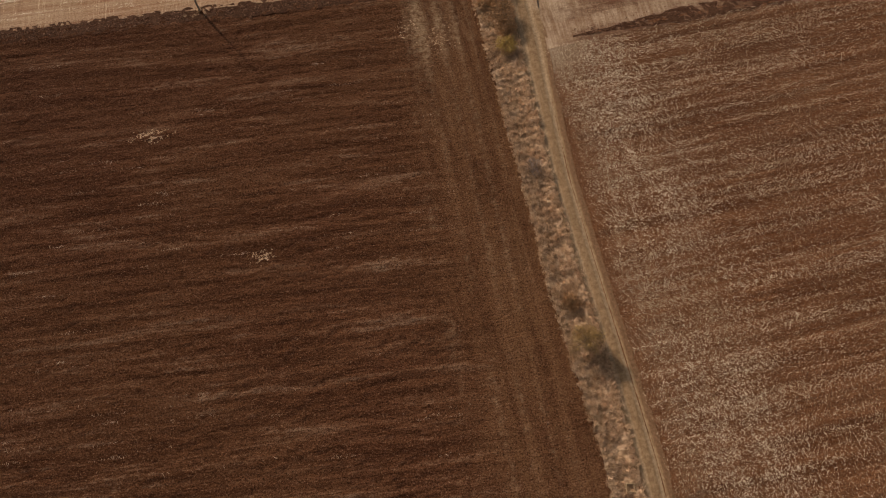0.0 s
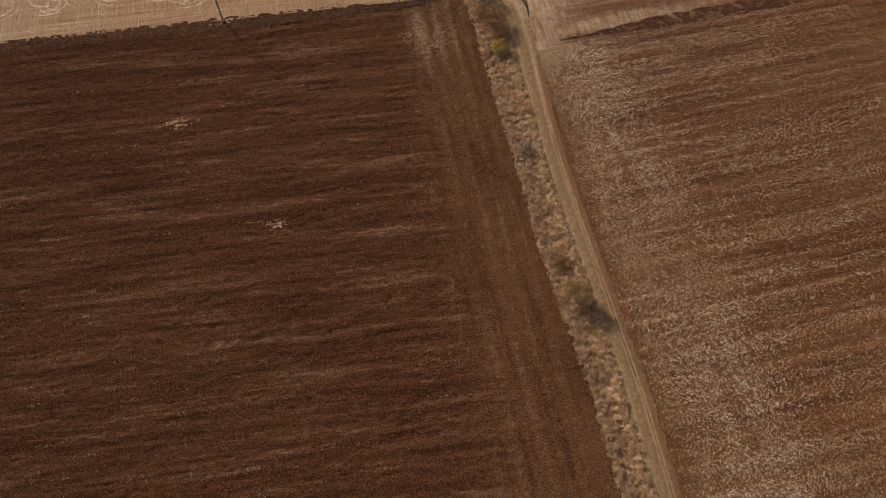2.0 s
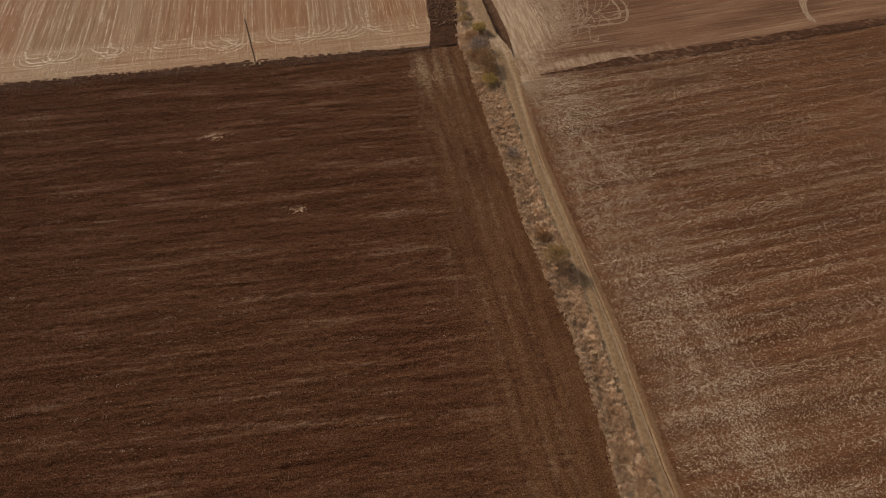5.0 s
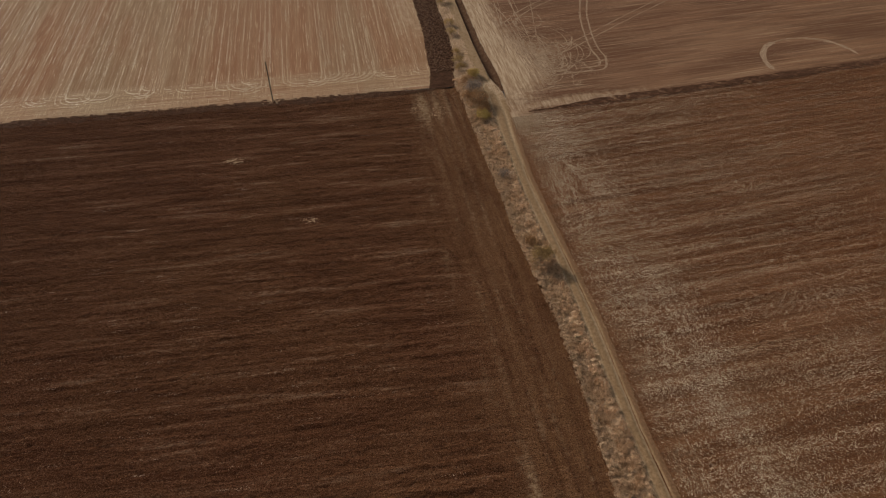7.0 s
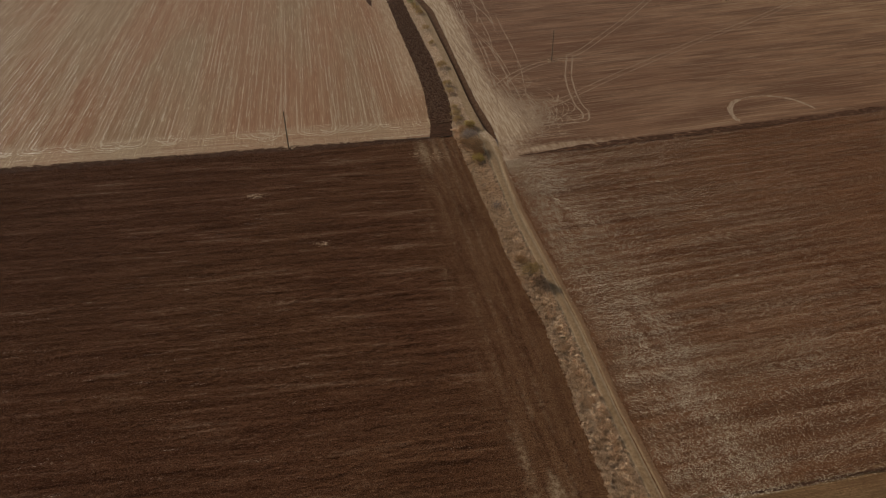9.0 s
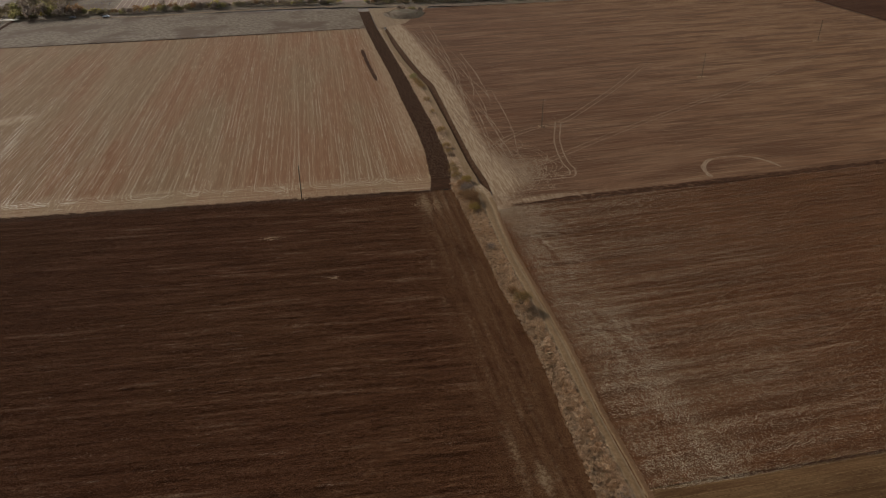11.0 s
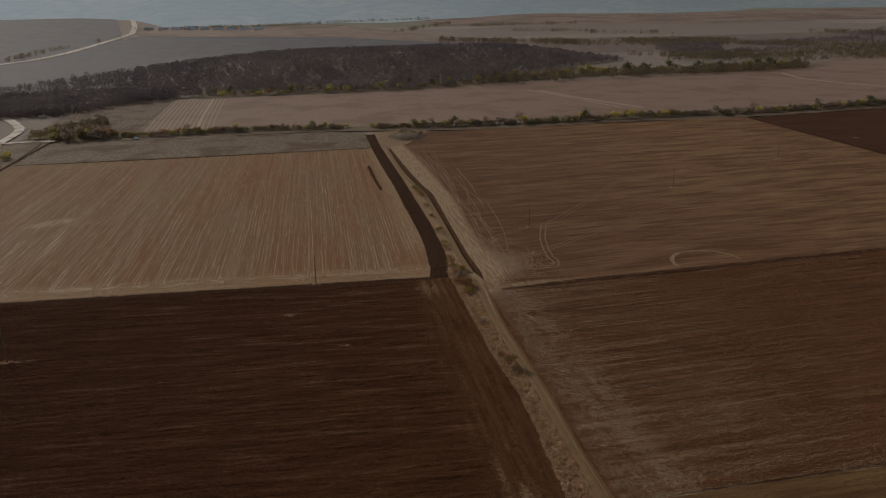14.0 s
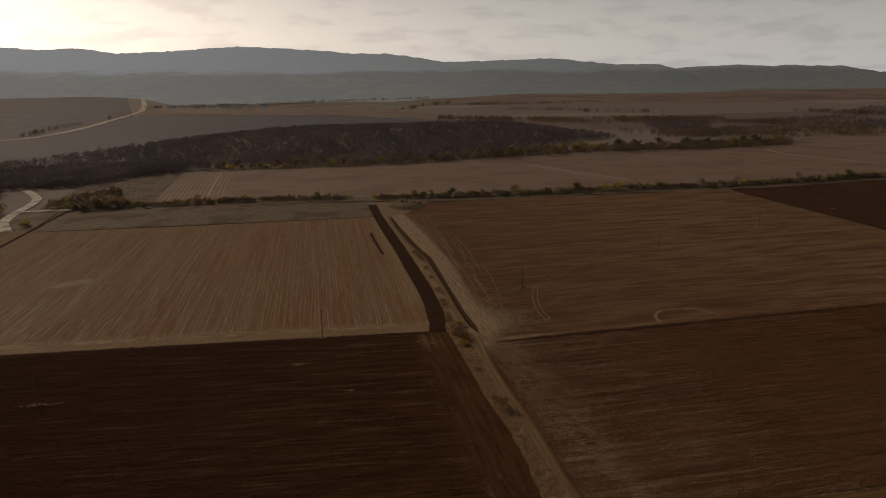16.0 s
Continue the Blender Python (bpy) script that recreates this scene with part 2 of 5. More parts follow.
def ploughed(name, dark, light, pale, turn):
    """Coarse ploughed soil: uneven passes, broken ridges with dry crests, darker hollows and crumbs, and a headland
    worked the other way.
    """
    s = Stuff(name, 1.0, 0.02, 0.3)
    x = s.axis(0)
    wob = s.calc("MULTIPLY", s.calc("SUBTRACT", s.noise(0.09, 4, 0.6), 0.5), 7.0)
    inside = s.span(s.calc("ADD", x, s.calc("MULTIPLY", wob, 1.6)), 0.0, 12.0, 0.0, 0.85)
    passes = s.noise(1.0, 3, 0.6, s.turned(turn, (0.03, 0.40, 1)), 0.25)
    ridges = s.noise(1.0, 4, 0.68, s.turned(turn, (0.075, 1.05, 1)), 0.4)
    lanes = s.noise(1.0, 4, 0.62, s.turned(-2.0, (0.75, 0.05, 1)), 0.4)
    passes = s.mix(inside, passes, s.mix(0.5, lanes, s.noise(0.3, 3, 0.6)))
    ridges = s.mix(inside, ridges, s.mix(0.6, lanes, s.noise(0.9, 4, 0.7)))
    clumps = s.noise(1.0, 5, 0.75, s.turned(turn, (0.85, 1.7, 1)), 0.3)
    crumbs = s.noise(2.7, 4, 0.8)
    grit = s.noise(4.4, 4, 0.85)
    tone = s.calc("ADD", s.calc("MULTIPLY", passes, 0.62), s.calc("MULTIPLY", ridges, 0.55))
    tone = s.calc("ADD", tone, s.calc("ADD", s.calc("MULTIPLY", clumps, 0.34), s.calc("MULTIPLY", crumbs, 0.16)))
    colour = s.mix(s.span(tone, 0.60, 1.06), dark, light)
    # drier yellowish ground in wide patches, redder ground elsewhere
    patch = s.span(s.calc("ADD", s.noise(0.022, 4, 0.6), s.calc("MULTIPLY", x, 0.0016)), 0.30, 0.56)
    colour = s.mix(s.calc("MULTIPLY", patch, 0.3), colour, s.mix(s.span(tone, 0.60, 1.06), tuple(v * q for v, q in zip(dark, (1.02, 1.25, 1.05))), tuple(v * q for v, q in zip(light, (0.98, 1.12, 0.98)))))
    hollow = s.span(s.calc("ADD", s.calc("MULTIPLY", ridges, 0.7), s.calc("MULTIPLY", clumps, 0.3)), 0.36, 0.47, 0.55, 0.0)
    colour = s.mix(hollow, colour, tuple(0.55 * v for v in dark))
    crest = s.span(s.calc("ADD", s.calc("ADD", s.calc("MULTIPLY", passes, 0.40), s.calc("MULTIPLY", ridges, 0.55)), s.calc("MULTIPLY", clumps, 0.30)), 0.645, 0.79)
    where = s.span(s.noise(0.12, 3, 0.6, s.turned(turn, (0.45, 1, 1))), 0.36, 0.66, 0.12, 0.9)
    colour = s.mix(s.calc("MULTIPLY", s.calc("MULTIPLY", crest, where), s.span(crumbs, 0.36, 0.58, 0.25, 1.0)), colour, pale)
    # the headland: lighter, with pale wheelings along the ditch
    colour = s.mix(s.calc("MULTIPLY", inside, s.span(s.calc("ADD", s.calc("MULTIPLY", lanes, 0.6), s.calc("MULTIPLY", s.noise(0.5, 4, 0.7), 0.4)), 0.36, 0.60, 0.1, 0.75)), colour, tuple(v * q for v, q in zip(light, (1.2, 1.42, 1.36))))
    west = s.span(s.calc("ADD", x, s.calc("MULTIPLY", s.noise(0.02, 3), 40.0)), -150.0, 60.0, 0.6, 0.0)
    colour = s.mix(west, colour, tuple(0.62 * v for v in dark))
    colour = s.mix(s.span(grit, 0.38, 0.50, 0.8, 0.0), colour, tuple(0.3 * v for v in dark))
    colour = s.mix(s.span(grit, 0.54, 0.66, 0.0, 0.42), colour, pale)
    colour = s.mix(s.calc("MULTIPLY", s.worn(soft=0.34), 0.8), colour, s.mix(s.span(s.noise(1.4, 5, 0.75), 0.35, 0.62), (0.17, 0.095, 0.045), (0.40, 0.275, 0.165)))
    height = s.calc("ADD", s.calc("MULTIPLY", clumps, 1.3), s.calc("ADD", s.calc("MULTIPLY", crumbs, 1.1), s.calc("MULTIPLY", grit, 0.4)))
    return s.done(colour, s.calc("ADD", height, s.calc("MULTIPLY", ridges, 0.6)), 0.28, 1.0)


def stubble(name, base, straw, red, turn, along_y, lane=0.45, edge=None, bump=0.06, contrast=0.7, wear=False, band=0.35, paler=None):
    """Harvested or harrowed field with pale lines of chaff. edge: (y0, slope) of the headland that is worked across."""
    s = Stuff(name, 0.95, 0.06)
    scale = (lane, 0.006, 1) if along_y else (0.009, lane, 1)
    cross = (0.02, 0.7, 1)
    lines = s.noise(1.0, 4, 0.65, s.turned(turn, scale))
    thin = s.noise(3.4, 3, 0.6, s.turned(turn, scale))
    if edge:
        y0, slope = edge
        d = s.calc("SUBTRACT", s.axis(1), s.calc("ADD", s.calc("MULTIPLY", s.axis(0), slope), y0))
        d = s.calc("ADD", d, s.calc("MULTIPLY", s.noise(0.12, 2), 6.0))
        inside = s.span(d, 13.0, 19.0, 1.0, 0.0)
        lines = s.mix(inside, lines, s.noise(1.0, 4, 0.6, s.turned(turn, cross)))
        thin = s.mix(inside, thin, s.noise(3.0, 3, 0.6, s.turned(turn, cross)))
    big = s.noise(0.03, 4, 0.6, s.turned(turn, (1.3, 0.22, 1) if along_y else (0.3, 1.3, 1)))
    hair = s.noise(6.5, 2, 0.6, s.turned(turn, (scale[0] * 1.0, scale[1] * 3.0, 1)))
    grit = s.noise(3.6, 5, 0.82)
    if along_y:
        big = s.calc("ADD", big, s.span(s.axis(0), -150, -40, -0.06, 0.07))
    colour = s.mix(s.span(big, 0.38, 0.66, 0.0, 0.9), base, red)
    if paler:
        colour = s.mix(s.span(s.calc("ADD", s.axis(0), s.calc("MULTIPLY", s.noise(0.02, 4, 0.6), 60.0)), paler[0], paler[1], 0.0, 0.4), colour, tuple(v * q for v, q in zip(straw, (0.86, 0.74, 0.60))))
    colour = s.mix(s.span(lines, 0.40, 0.78, 0.0, band), colour, straw)
    if not along_y:
        streak = s.noise(1.0, 5, 0.7, s.turned(turn, (0.06, 0.7, 1)))
        lens = s.noise(1.0, 4, 0.6, s.turned(turn, (0.025, 0.16, 1)), 0.4)
        colour = s.mix(s.span(lens, 0.36, 0.60, 0.72, 0.0), colour, tuple(0.68 * v for v in red))
        colour = s.mix(s.span(streak, 0.36, 0.52, 0.45, 0.0), colour, tuple(0.72 * v for v in red))
        colour = s.mix(s.span(streak, 0.55, 0.70, 0.0, 0.26), colour, straw)
    pick = s.span(s.calc("ADD", s.calc("MULTIPLY", thin, 0.7), s.calc("MULTIPLY", grit, 0.45)), 0.60, 0.80)
    if edge:
        pick = s.calc("MAXIMUM", pick, s.calc("MULTIPLY", inside, s.span(s.calc("ADD", s.calc("MULTIPLY", grit, 0.6), s.calc("MULTIPLY", thin, 0.5)), 0.46, 0.66, 0.0, 0.85)))
    colour = s.mix(s.calc("MULTIPLY", pick, 0.6), colour, straw)
    fine = s.calc("MULTIPLY", s.span(hair, 0.55, 0.72), s.span(grit, 0.42, 0.6))
    colour = s.mix(s.calc("MULTIPLY", fine, contrast), colour, tuple(min(0.6, 1.25 * v) for v in straw))
    colour = s.mix(s.span(hair, 0.28, 0.44, 0.3 * contrast, 0.0), colour, tuple(0.5 * v for v in red))
    colour = s.mix(s.span(grit, 0.34, 0.5, 0.55, 0.0), colour, tuple(0.35 * v for v in red))
    if wear:
        colour = s.trampled(colour, s.calc("MULTIPLY", s.worn(soft=0.32), 0.9))
    return s.done(colour, s.calc("ADD", s.calc("ADD", thin, hair), grit), bump, 0.8)


def plain(name, a, b, scale=1.5, c=None, cscale=0.2, rough=0.9, bump=0.03, per=None, through_light=0.0):
    s = Stuff(name, rough, 0.15)
    n = s.noise(scale, 5, 0.65)
    colour = s.mix(s.span(n, 0.35, 0.65), a, b)
    if c:
        colour = s.mix(s.span(s.noise(cscale, 3, 0.6), 0.45, 0.65), colour, c)
    if per == "island":
        colour = s.mix(s.calc("MULTIPLY", s.island_random(), 0.5), colour, tuple(min(1, 1.35 * v) for v in b))
    if per == "object":
        colour = s.mix(s.calc("MULTIPLY", s.object_random(), 0.5), colour, tuple(0.5 * v for v in a))
    if through_light:
        s.thin(colour, through_light)
    return s.done(colour, n, bump, 0.6)


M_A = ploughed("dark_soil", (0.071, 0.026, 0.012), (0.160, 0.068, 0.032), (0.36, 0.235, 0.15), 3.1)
M_D = soil("strawy_soil", (0.106, 0.0385, 0.0148), (0.222, 0.094, 0.039), (0.40, 0.255, 0.145), turn=-2.8, run=0.05, pale_amount=0.45, bands=0.5, flecks=0.9, head=(31.0, 46.0, -1), wear=True, bump=0.3)
M_TRENCH = soil("trench_soil", (0.095, 0.048, 0.026), (0.185, 0.102, 0.058), (0.30, 0.20, 0.13), furrow=0.9, run=0.6, pale_amount=0.5)
M_CLOD = soil("clod_soil", (0.058, 0.0255, 0.0135), (0.13, 0.064, 0.035), (0.22, 0.135, 0.08), furrow=0.9, run=0.6, pale_amount=0.3)
M_E = stubble("stubble_left", (0.234, 0.146, 0.080), (0.455, 0.338, 0.212), (0.238, 0.112, 0.056), 0.0, True, lane=0.6, edge=(88.3, -0.05), contrast=1.2, wear=True, band=0.34)
M_I = stubble("harrowed_right", (0.186, 0.098, 0.053), (0.40, 0.27, 0.165), (0.142, 0.065, 0.033), -2.8, False, lane=0.34, contrast=0.7, wear=True, band=0.2, paler=(90.0, 260.0))
M_OLIVE = stubble("olive_stubble", (0.172, 0.096, 0.041), (0.33, 0.21, 0.098), (0.115, 0.056, 0.024), -1.0, False, lane=0.6)
M_FALLOW = plain("fallow_weeds", (0.17, 0.12, 0.082), (0.29, 0.225, 0.158), 0.45, (0.15, 0.095, 0.06), 0.04, through_light=0.2)
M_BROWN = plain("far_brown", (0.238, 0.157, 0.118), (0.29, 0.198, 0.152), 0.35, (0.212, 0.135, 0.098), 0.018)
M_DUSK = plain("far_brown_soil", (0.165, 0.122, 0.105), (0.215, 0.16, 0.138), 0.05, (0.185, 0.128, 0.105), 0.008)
M_FARTRACK = plain("pale_farm_track", (0.32, 0.235, 0.18), (0.40, 0.305, 0.24), 0.6)
M_DARKFIELD = soil("far_dark_soil", (0.075, 0.034, 0.019), (0.135, 0.065, 0.036), (0.20, 0.12, 0.075), turn=-10, furrow=0.2, run=0.02, pale_amount=0.2)


def road_material():
    """A sandy track: two pale ruts, a grassy crown, and edges that fade into soil."""
    s = Stuff("dirt_track", 0.95, 0.1)
    n = s.noise(1.6, 5, 0.7)
    body = s.mix(s.span(n, 0.35, 0.65), (0.19, 0.115, 0.058), (0.29, 0.187, 0.10))
    body = s.mix(s.span(s.noise(0.9, 4, 0.7, s.turned(0, (2.2, 0.2, 1))), 0.5, 0.7, 0.0, 0.5), body, (0.16, 0.105, 0.052))
    rut = s.span(s.calc("ADD", s.attribute("rut"), s.calc("MULTIPLY", s.calc("SUBTRACT", s.noise(0.8, 4, 0.7), 0.5), 0.9)), 0.25, 0.75)
    body = s.mix(rut, body, s.mix(s.span(s.noise(2.2, 4, 0.7), 0.35, 0.65), (0.25, 0.165, 0.09), (0.35, 0.245, 0.145)))
    side = s.mix(s.span(s.noise(2.6, 5, 0.75), 0.35, 0.65), (0.135, 0.070, 0.033), (0.215, 0.122, 0.064))
    colour = s.mix(s.worn(), side, body)
    colour = s.mix(s.span(s.noise(6.0, 4, 0.75), 0.32, 0.55, 0.4, 0.0), colour, (0.06, 0.035, 0.018))
    colour = s.trampled(colour, s.worn("dust"))
    return s.done(colour, s.noise(3.0, 5, 0.75), 0.07, 0.8)


M_ROAD = road_material()
M_VERGE = stubble("pale_verge", (0.29, 0.205, 0.13), (0.45, 0.345, 0.235), (0.25, 0.165, 0.10), 0.0, True, lane=0.5, contrast=0.4)


def worn_line(name, under, pale, cover):
    """Broken pale marks on worked soil."""
    s = Stuff(name, 0.95, 0.1)
    n = s.noise(2.6, 5, 0.8)
    colour = s.mix(s.span(n, 0.62 - 0.35 * cover, 0.72 - 0.3 * cover), under, pale)
    colour = s.mix(s.span(s.noise(0.16, 3, 0.6), 0.50, 0.75, 0.0, 0.8), colour, under)
    return s.done(colour, n, 0.02, 0.4)


M_TRACK = worn_line("tyre_mark", (0.165, 0.094, 0.053), (0.32, 0.225, 0.145), 0.54)
M_RING = worn_line("turning_mark", (0.160, 0.086, 0.048), (0.36, 0.26, 0.168), 0.54)
M_GRAVEL = plain("white_gravel", (0.56, 0.51, 0.45), (0.75, 0.71, 0.65), 0.8, (0.45, 0.304, 0.209), 0.08)
M_DITCH = plain("ditch_thatch", (0.235, 0.145, 0.080), (0.43, 0.295, 0.185), 4.2, (0.29, 0.187, 0.105), 0.9, bump=0.2)
M_LITTER = plain("leaf_litter", (0.12, 0.10, 0.085), (0.20, 0.16, 0.13), 0.15, (0.16, 0.115, 0.085), 0.03)
# distant soil turned bluish grey: haze put into the base colour
M_FARSOIL = plain("far_hazed_soil", (0.104, 0.100, 0.112), (0.138, 0.131, 0.145), 0.03, (0.125, 0.113, 0.120), 0.006)
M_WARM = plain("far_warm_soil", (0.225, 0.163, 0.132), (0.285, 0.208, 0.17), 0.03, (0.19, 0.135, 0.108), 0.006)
M_HEDGEROW = plain("hedge_weeds", (0.125, 0.085, 0.056), (0.205, 0.148, 0.10), 0.8, (0.16, 0.13, 0.082), 0.1)
M_GRASS = plain("dry_grass", (0.45, 0.295, 0.175), (0.62, 0.445, 0.285), 0.8, (0.42, 0.255, 0.14), 0.25, per="island", through_light=0.4)
M_STRAW = plain("straw", (0.50, 0.355, 0.22), (0.77, 0.59, 0.41), 1.0, (0.42, 0.29, 0.17), 0.06, rough=0.5, through_light=0.2, per="island")
M_STRAW.node_tree.nodes["Principled BSDF"].inputs["Specular IOR Level"].default_value = 0.4
M_STREAK = plain("dry_stalks", (0.25, 0.165, 0.105), (0.40, 0.285, 0.195), 1.0, rough=0.7, through_light=0.2, per="island")
M_CHAFF = plain("chaff", (0.50, 0.385, 0.25), (0.70, 0.565, 0.40), 0.7, rough=0.5, through_light=0.2)
M_CLODS = plain("loose_clods", (0.070, 0.032, 0.017), (0.15, 0.076, 0.041), 1.2, (0.22, 0.13, 0.076), 4.0, per="island")
M_BARK = plain("bark", (0.12, 0.082, 0.052), (0.21, 0.15, 0.10), 6.0)
M_POLE = plain("weathered_pole", (0.102, 0.070, 0.043), (0.194, 0.139, 0.094), 5.0)
M_CONCRETE = plain("old_concrete", (0.347, 0.270, 0.187), (0.490, 0.383, 0.266), 4.0)
M_WELL = plain("stained_concrete", (0.24, 0.165, 0.09), (0.38, 0.275, 0.16), 4.0)
M_LEAF_OCHRE = plain("ochre_leaves", (0.24, 0.15, 0.06), (0.36, 0.24, 0.10), 1.0, per="island", through_light=0.35)
M_LEAF_YELLOW = plain("yellow_leaves", (0.36, 0.29, 0.075), (0.48, 0.40, 0.11), 1.0, per="island", through_light=0.5)
M_LEAF_GOLD = plain("golden_leaves", (0.28, 0.19, 0.06), (0.38, 0.27, 0.09), 1.0, per="island", through_light=0.5)
M_LEAF_OLIVE = plain("olive_leaves", (0.205, 0.178, 0.074), (0.33, 0.28, 0.12), 1.0, per="island", through_light=0.45)
M_LEAF_GREEN = plain("green_leaves", (0.10, 0.10, 0.05), (0.155, 0.15, 0.075), 1.0, per="island", through_light=0.5)
M_LEAF_RUST = plain("rust_leaves", (0.22, 0.12, 0.055), (0.35, 0.205, 0.10), 1.0, per="island", through_light=0.35)
M_LEAF_GREY = plain("bare_twigs", (0.19, 0.145, 0.112), (0.31, 0.24, 0.188), 1.0, per="island", through_light=0.4)
# bare woods paled to purplish grey, with haze painted into their colour
M_WOODS = plain("hazed_woods", (0.192, 0.154, 0.158), (0.25, 0.202, 0.202), 0.03, (0.30, 0.248, 0.238), 0.012, through_light=0.5)
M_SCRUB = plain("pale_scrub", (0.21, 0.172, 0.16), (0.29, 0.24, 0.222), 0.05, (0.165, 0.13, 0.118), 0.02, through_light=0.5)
M_COPSE = plain("autumn_copse", (0.215, 0.172, 0.115), (0.29, 0.235, 0.16), 0.04, (0.33, 0.25, 0.13), 0.03, through_light=0.6)
M_WALL = plain("white_plaster", (0.70, 0.68, 0.64), (0.82, 0.80, 0.77), 1.0)
M_SHEET = plain("blue_sheet_roof", (0.50, 0.55, 0.62), (0.66, 0.70, 0.76), 1.0, rough=0.5)


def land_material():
    """Far farmland: a patchwork of worked fields, their colours paled and greyed to paint in haze."""
    s = Stuff("hazed_far_land", 0.95, 0.1)
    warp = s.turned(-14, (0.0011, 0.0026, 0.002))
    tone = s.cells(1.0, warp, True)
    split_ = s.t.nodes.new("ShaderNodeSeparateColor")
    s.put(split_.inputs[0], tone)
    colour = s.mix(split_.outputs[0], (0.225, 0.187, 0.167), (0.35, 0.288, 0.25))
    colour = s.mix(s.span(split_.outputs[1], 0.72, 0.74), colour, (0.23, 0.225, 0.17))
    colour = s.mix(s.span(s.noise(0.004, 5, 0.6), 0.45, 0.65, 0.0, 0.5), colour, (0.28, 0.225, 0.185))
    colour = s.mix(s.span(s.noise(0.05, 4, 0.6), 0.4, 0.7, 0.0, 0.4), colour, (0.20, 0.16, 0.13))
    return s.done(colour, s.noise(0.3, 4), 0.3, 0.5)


def hill_material():
    """Wooded hills several kilometres off above a foot of fields and scrub, with haze painted on as a glow."""
    s = Stuff("far_hills", 1.0, 0.0)
    high = s.span(s.calc("ADD", s.axis(2), s.calc("MULTIPLY", s.noise(0.0032, 5, 0.65), 110.0)), 172, 205)
    fields = s.t.nodes.new("ShaderNodeSeparateColor")
    s.put(fields.inputs[0], s.cells(1.0, s.turned(-12, (0.0030, 0.0034, 0.004)), True))
    glade = s.span(fields.outputs[0], 0.55, 0.60)
    scrub = s.span(s.noise(0.017, 5, 0.7), 0.46, 0.58)
    woods = s.mix(s.span(s.noise(0.02, 5, 0.7), 0.35, 0.65), (0.05, 0.058, 0.045), (0.10, 0.09, 0.065))
    low = s.mix(glade, s.mix(fields.outputs[1], (0.045, 0.052, 0.038), (0.055, 0.052, 0.04)), (0.07, 0.06, 0.047))
    low = s.mix(s.calc("MULTIPLY", scrub, 0.85), low, (0.03, 0.036, 0.025))
    # haze painted as emission: stronger towards the sun and on higher, farther slopes
    haze_glow = s.mix(glade, (0.292, 0.330, 0.346), (0.308, 0.340, 0.350))
    haze_glow = s.mix(s.calc("MULTIPLY", scrub, 0.8), haze_glow, (0.272, 0.312, 0.328))
    haze_glow = s.mix(high, haze_glow, s.mix(s.span(s.noise(0.012, 5, 0.7), 0.4, 0.65, 0.0, 0.5), (0.395, 0.46, 0.525), (0.365, 0.43, 0.495)))
    s.put(s.b.inputs["Emission Color"], haze_glow)
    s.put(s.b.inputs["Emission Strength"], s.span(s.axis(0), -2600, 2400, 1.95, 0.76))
    return s.done(s.mix(high, low, woods), s.noise(0.05, 5), 0.8, 0.4)


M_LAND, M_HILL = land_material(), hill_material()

# ---- ways to build ----
rng = np.random.default_rng(7)


def hash2(i, j, seed):
    v = np.sin(i * 127.1 + j * 311.7 + seed * 74.7) * 43758.5453
    return v - np.floor(v)


def vnoise(x, y, seed=0):
    """Smooth value noise from 0 to 1."""
    i, j = np.floor(x), np.floor(y)
    u, v = x - i, y - j
    u, v = u * u * (3 - 2 * u), v * v * (3 - 2 * v)
    a, b = hash2(i, j, seed), hash2(i + 1, j, seed)
    c, d = hash2(i, j + 1, seed), hash2(i + 1, j + 1, seed)
    return (a * (1 - u) + b * u) * (1 - v) + (c * (1 - u) + d * u) * v


def fbm(x, y, seed=0, octaves=3):
    total, size = 0.0, 0.0
    for k in range(octaves):
        total = total + vnoise(x * 2 ** k, y * 2 ** k, seed + k) * 0.5 ** k
        size += 0.5 ** k
    return total / size


def step(v, lo, hi):
    u = np.clip((v - lo) / (hi - lo), 0, 1)
    return u * u * (3 - 2 * u)


def land(x, y):
    """Height of the land: level by the fields, a wooded rise beyond them, then a long slope up to the hills."""
    r = np.hypot(x, y + 100.0) + 0.001
    far = (62.0 - 26.0 * step(x / r, 0.0, 0.45)) * np.clip((r - 1300.0) / 1900.0, 0, 1) ** 1.5
    rise = 20.0 * step(x, -330, -20) * step(-x, -430, -230) * np.exp(-((y - 900.0 - 0.1 * x) / 165.0) ** 2)
    return far + rise


def mesh_of(name, verts, faces, material, parent=None, label="", smooth=False):
    """One mesh object out of arrays."""
    me = bpy.data.meshes.new(name)
    verts, faces = np.asarray(verts, dtype=np.float32), np.asarray(faces, dtype=np.int32)
    n, k = faces.shape
    me.vertices.add(len(verts))
    me.vertices.foreach_set("co", verts.ravel())
    me.loops.add(n * k)
    me.loops.foreach_set("vertex_index", faces.ravel())
    me.polygons.add(n)
    me.polygons.foreach_set("loop_start", np.arange(0, n * k, k, dtype=np.int32))
    if smooth:
        me.polygons.foreach_set("use_smooth", np.ones(n, dtype=bool))
    me.update(calc_edges=True)
    me.materials.append(material)
    ob = new(name, me)
    if parent is not None:
        ob.parent = parent
    if label:
        tagged(ob, label)
    return ob


def part(name, bm, material, parent, label=""):
    me = bpy.data.meshes.new(name)
    bmesh.ops.recalc_face_normals(bm, faces=bm.faces)
    bm.to_mesh(me)
    bm.free()
    me.materials.append(material)
    ob = new(name, me)
    ob.parent = parent
    if label:
        tagged(ob, label)
    return ob


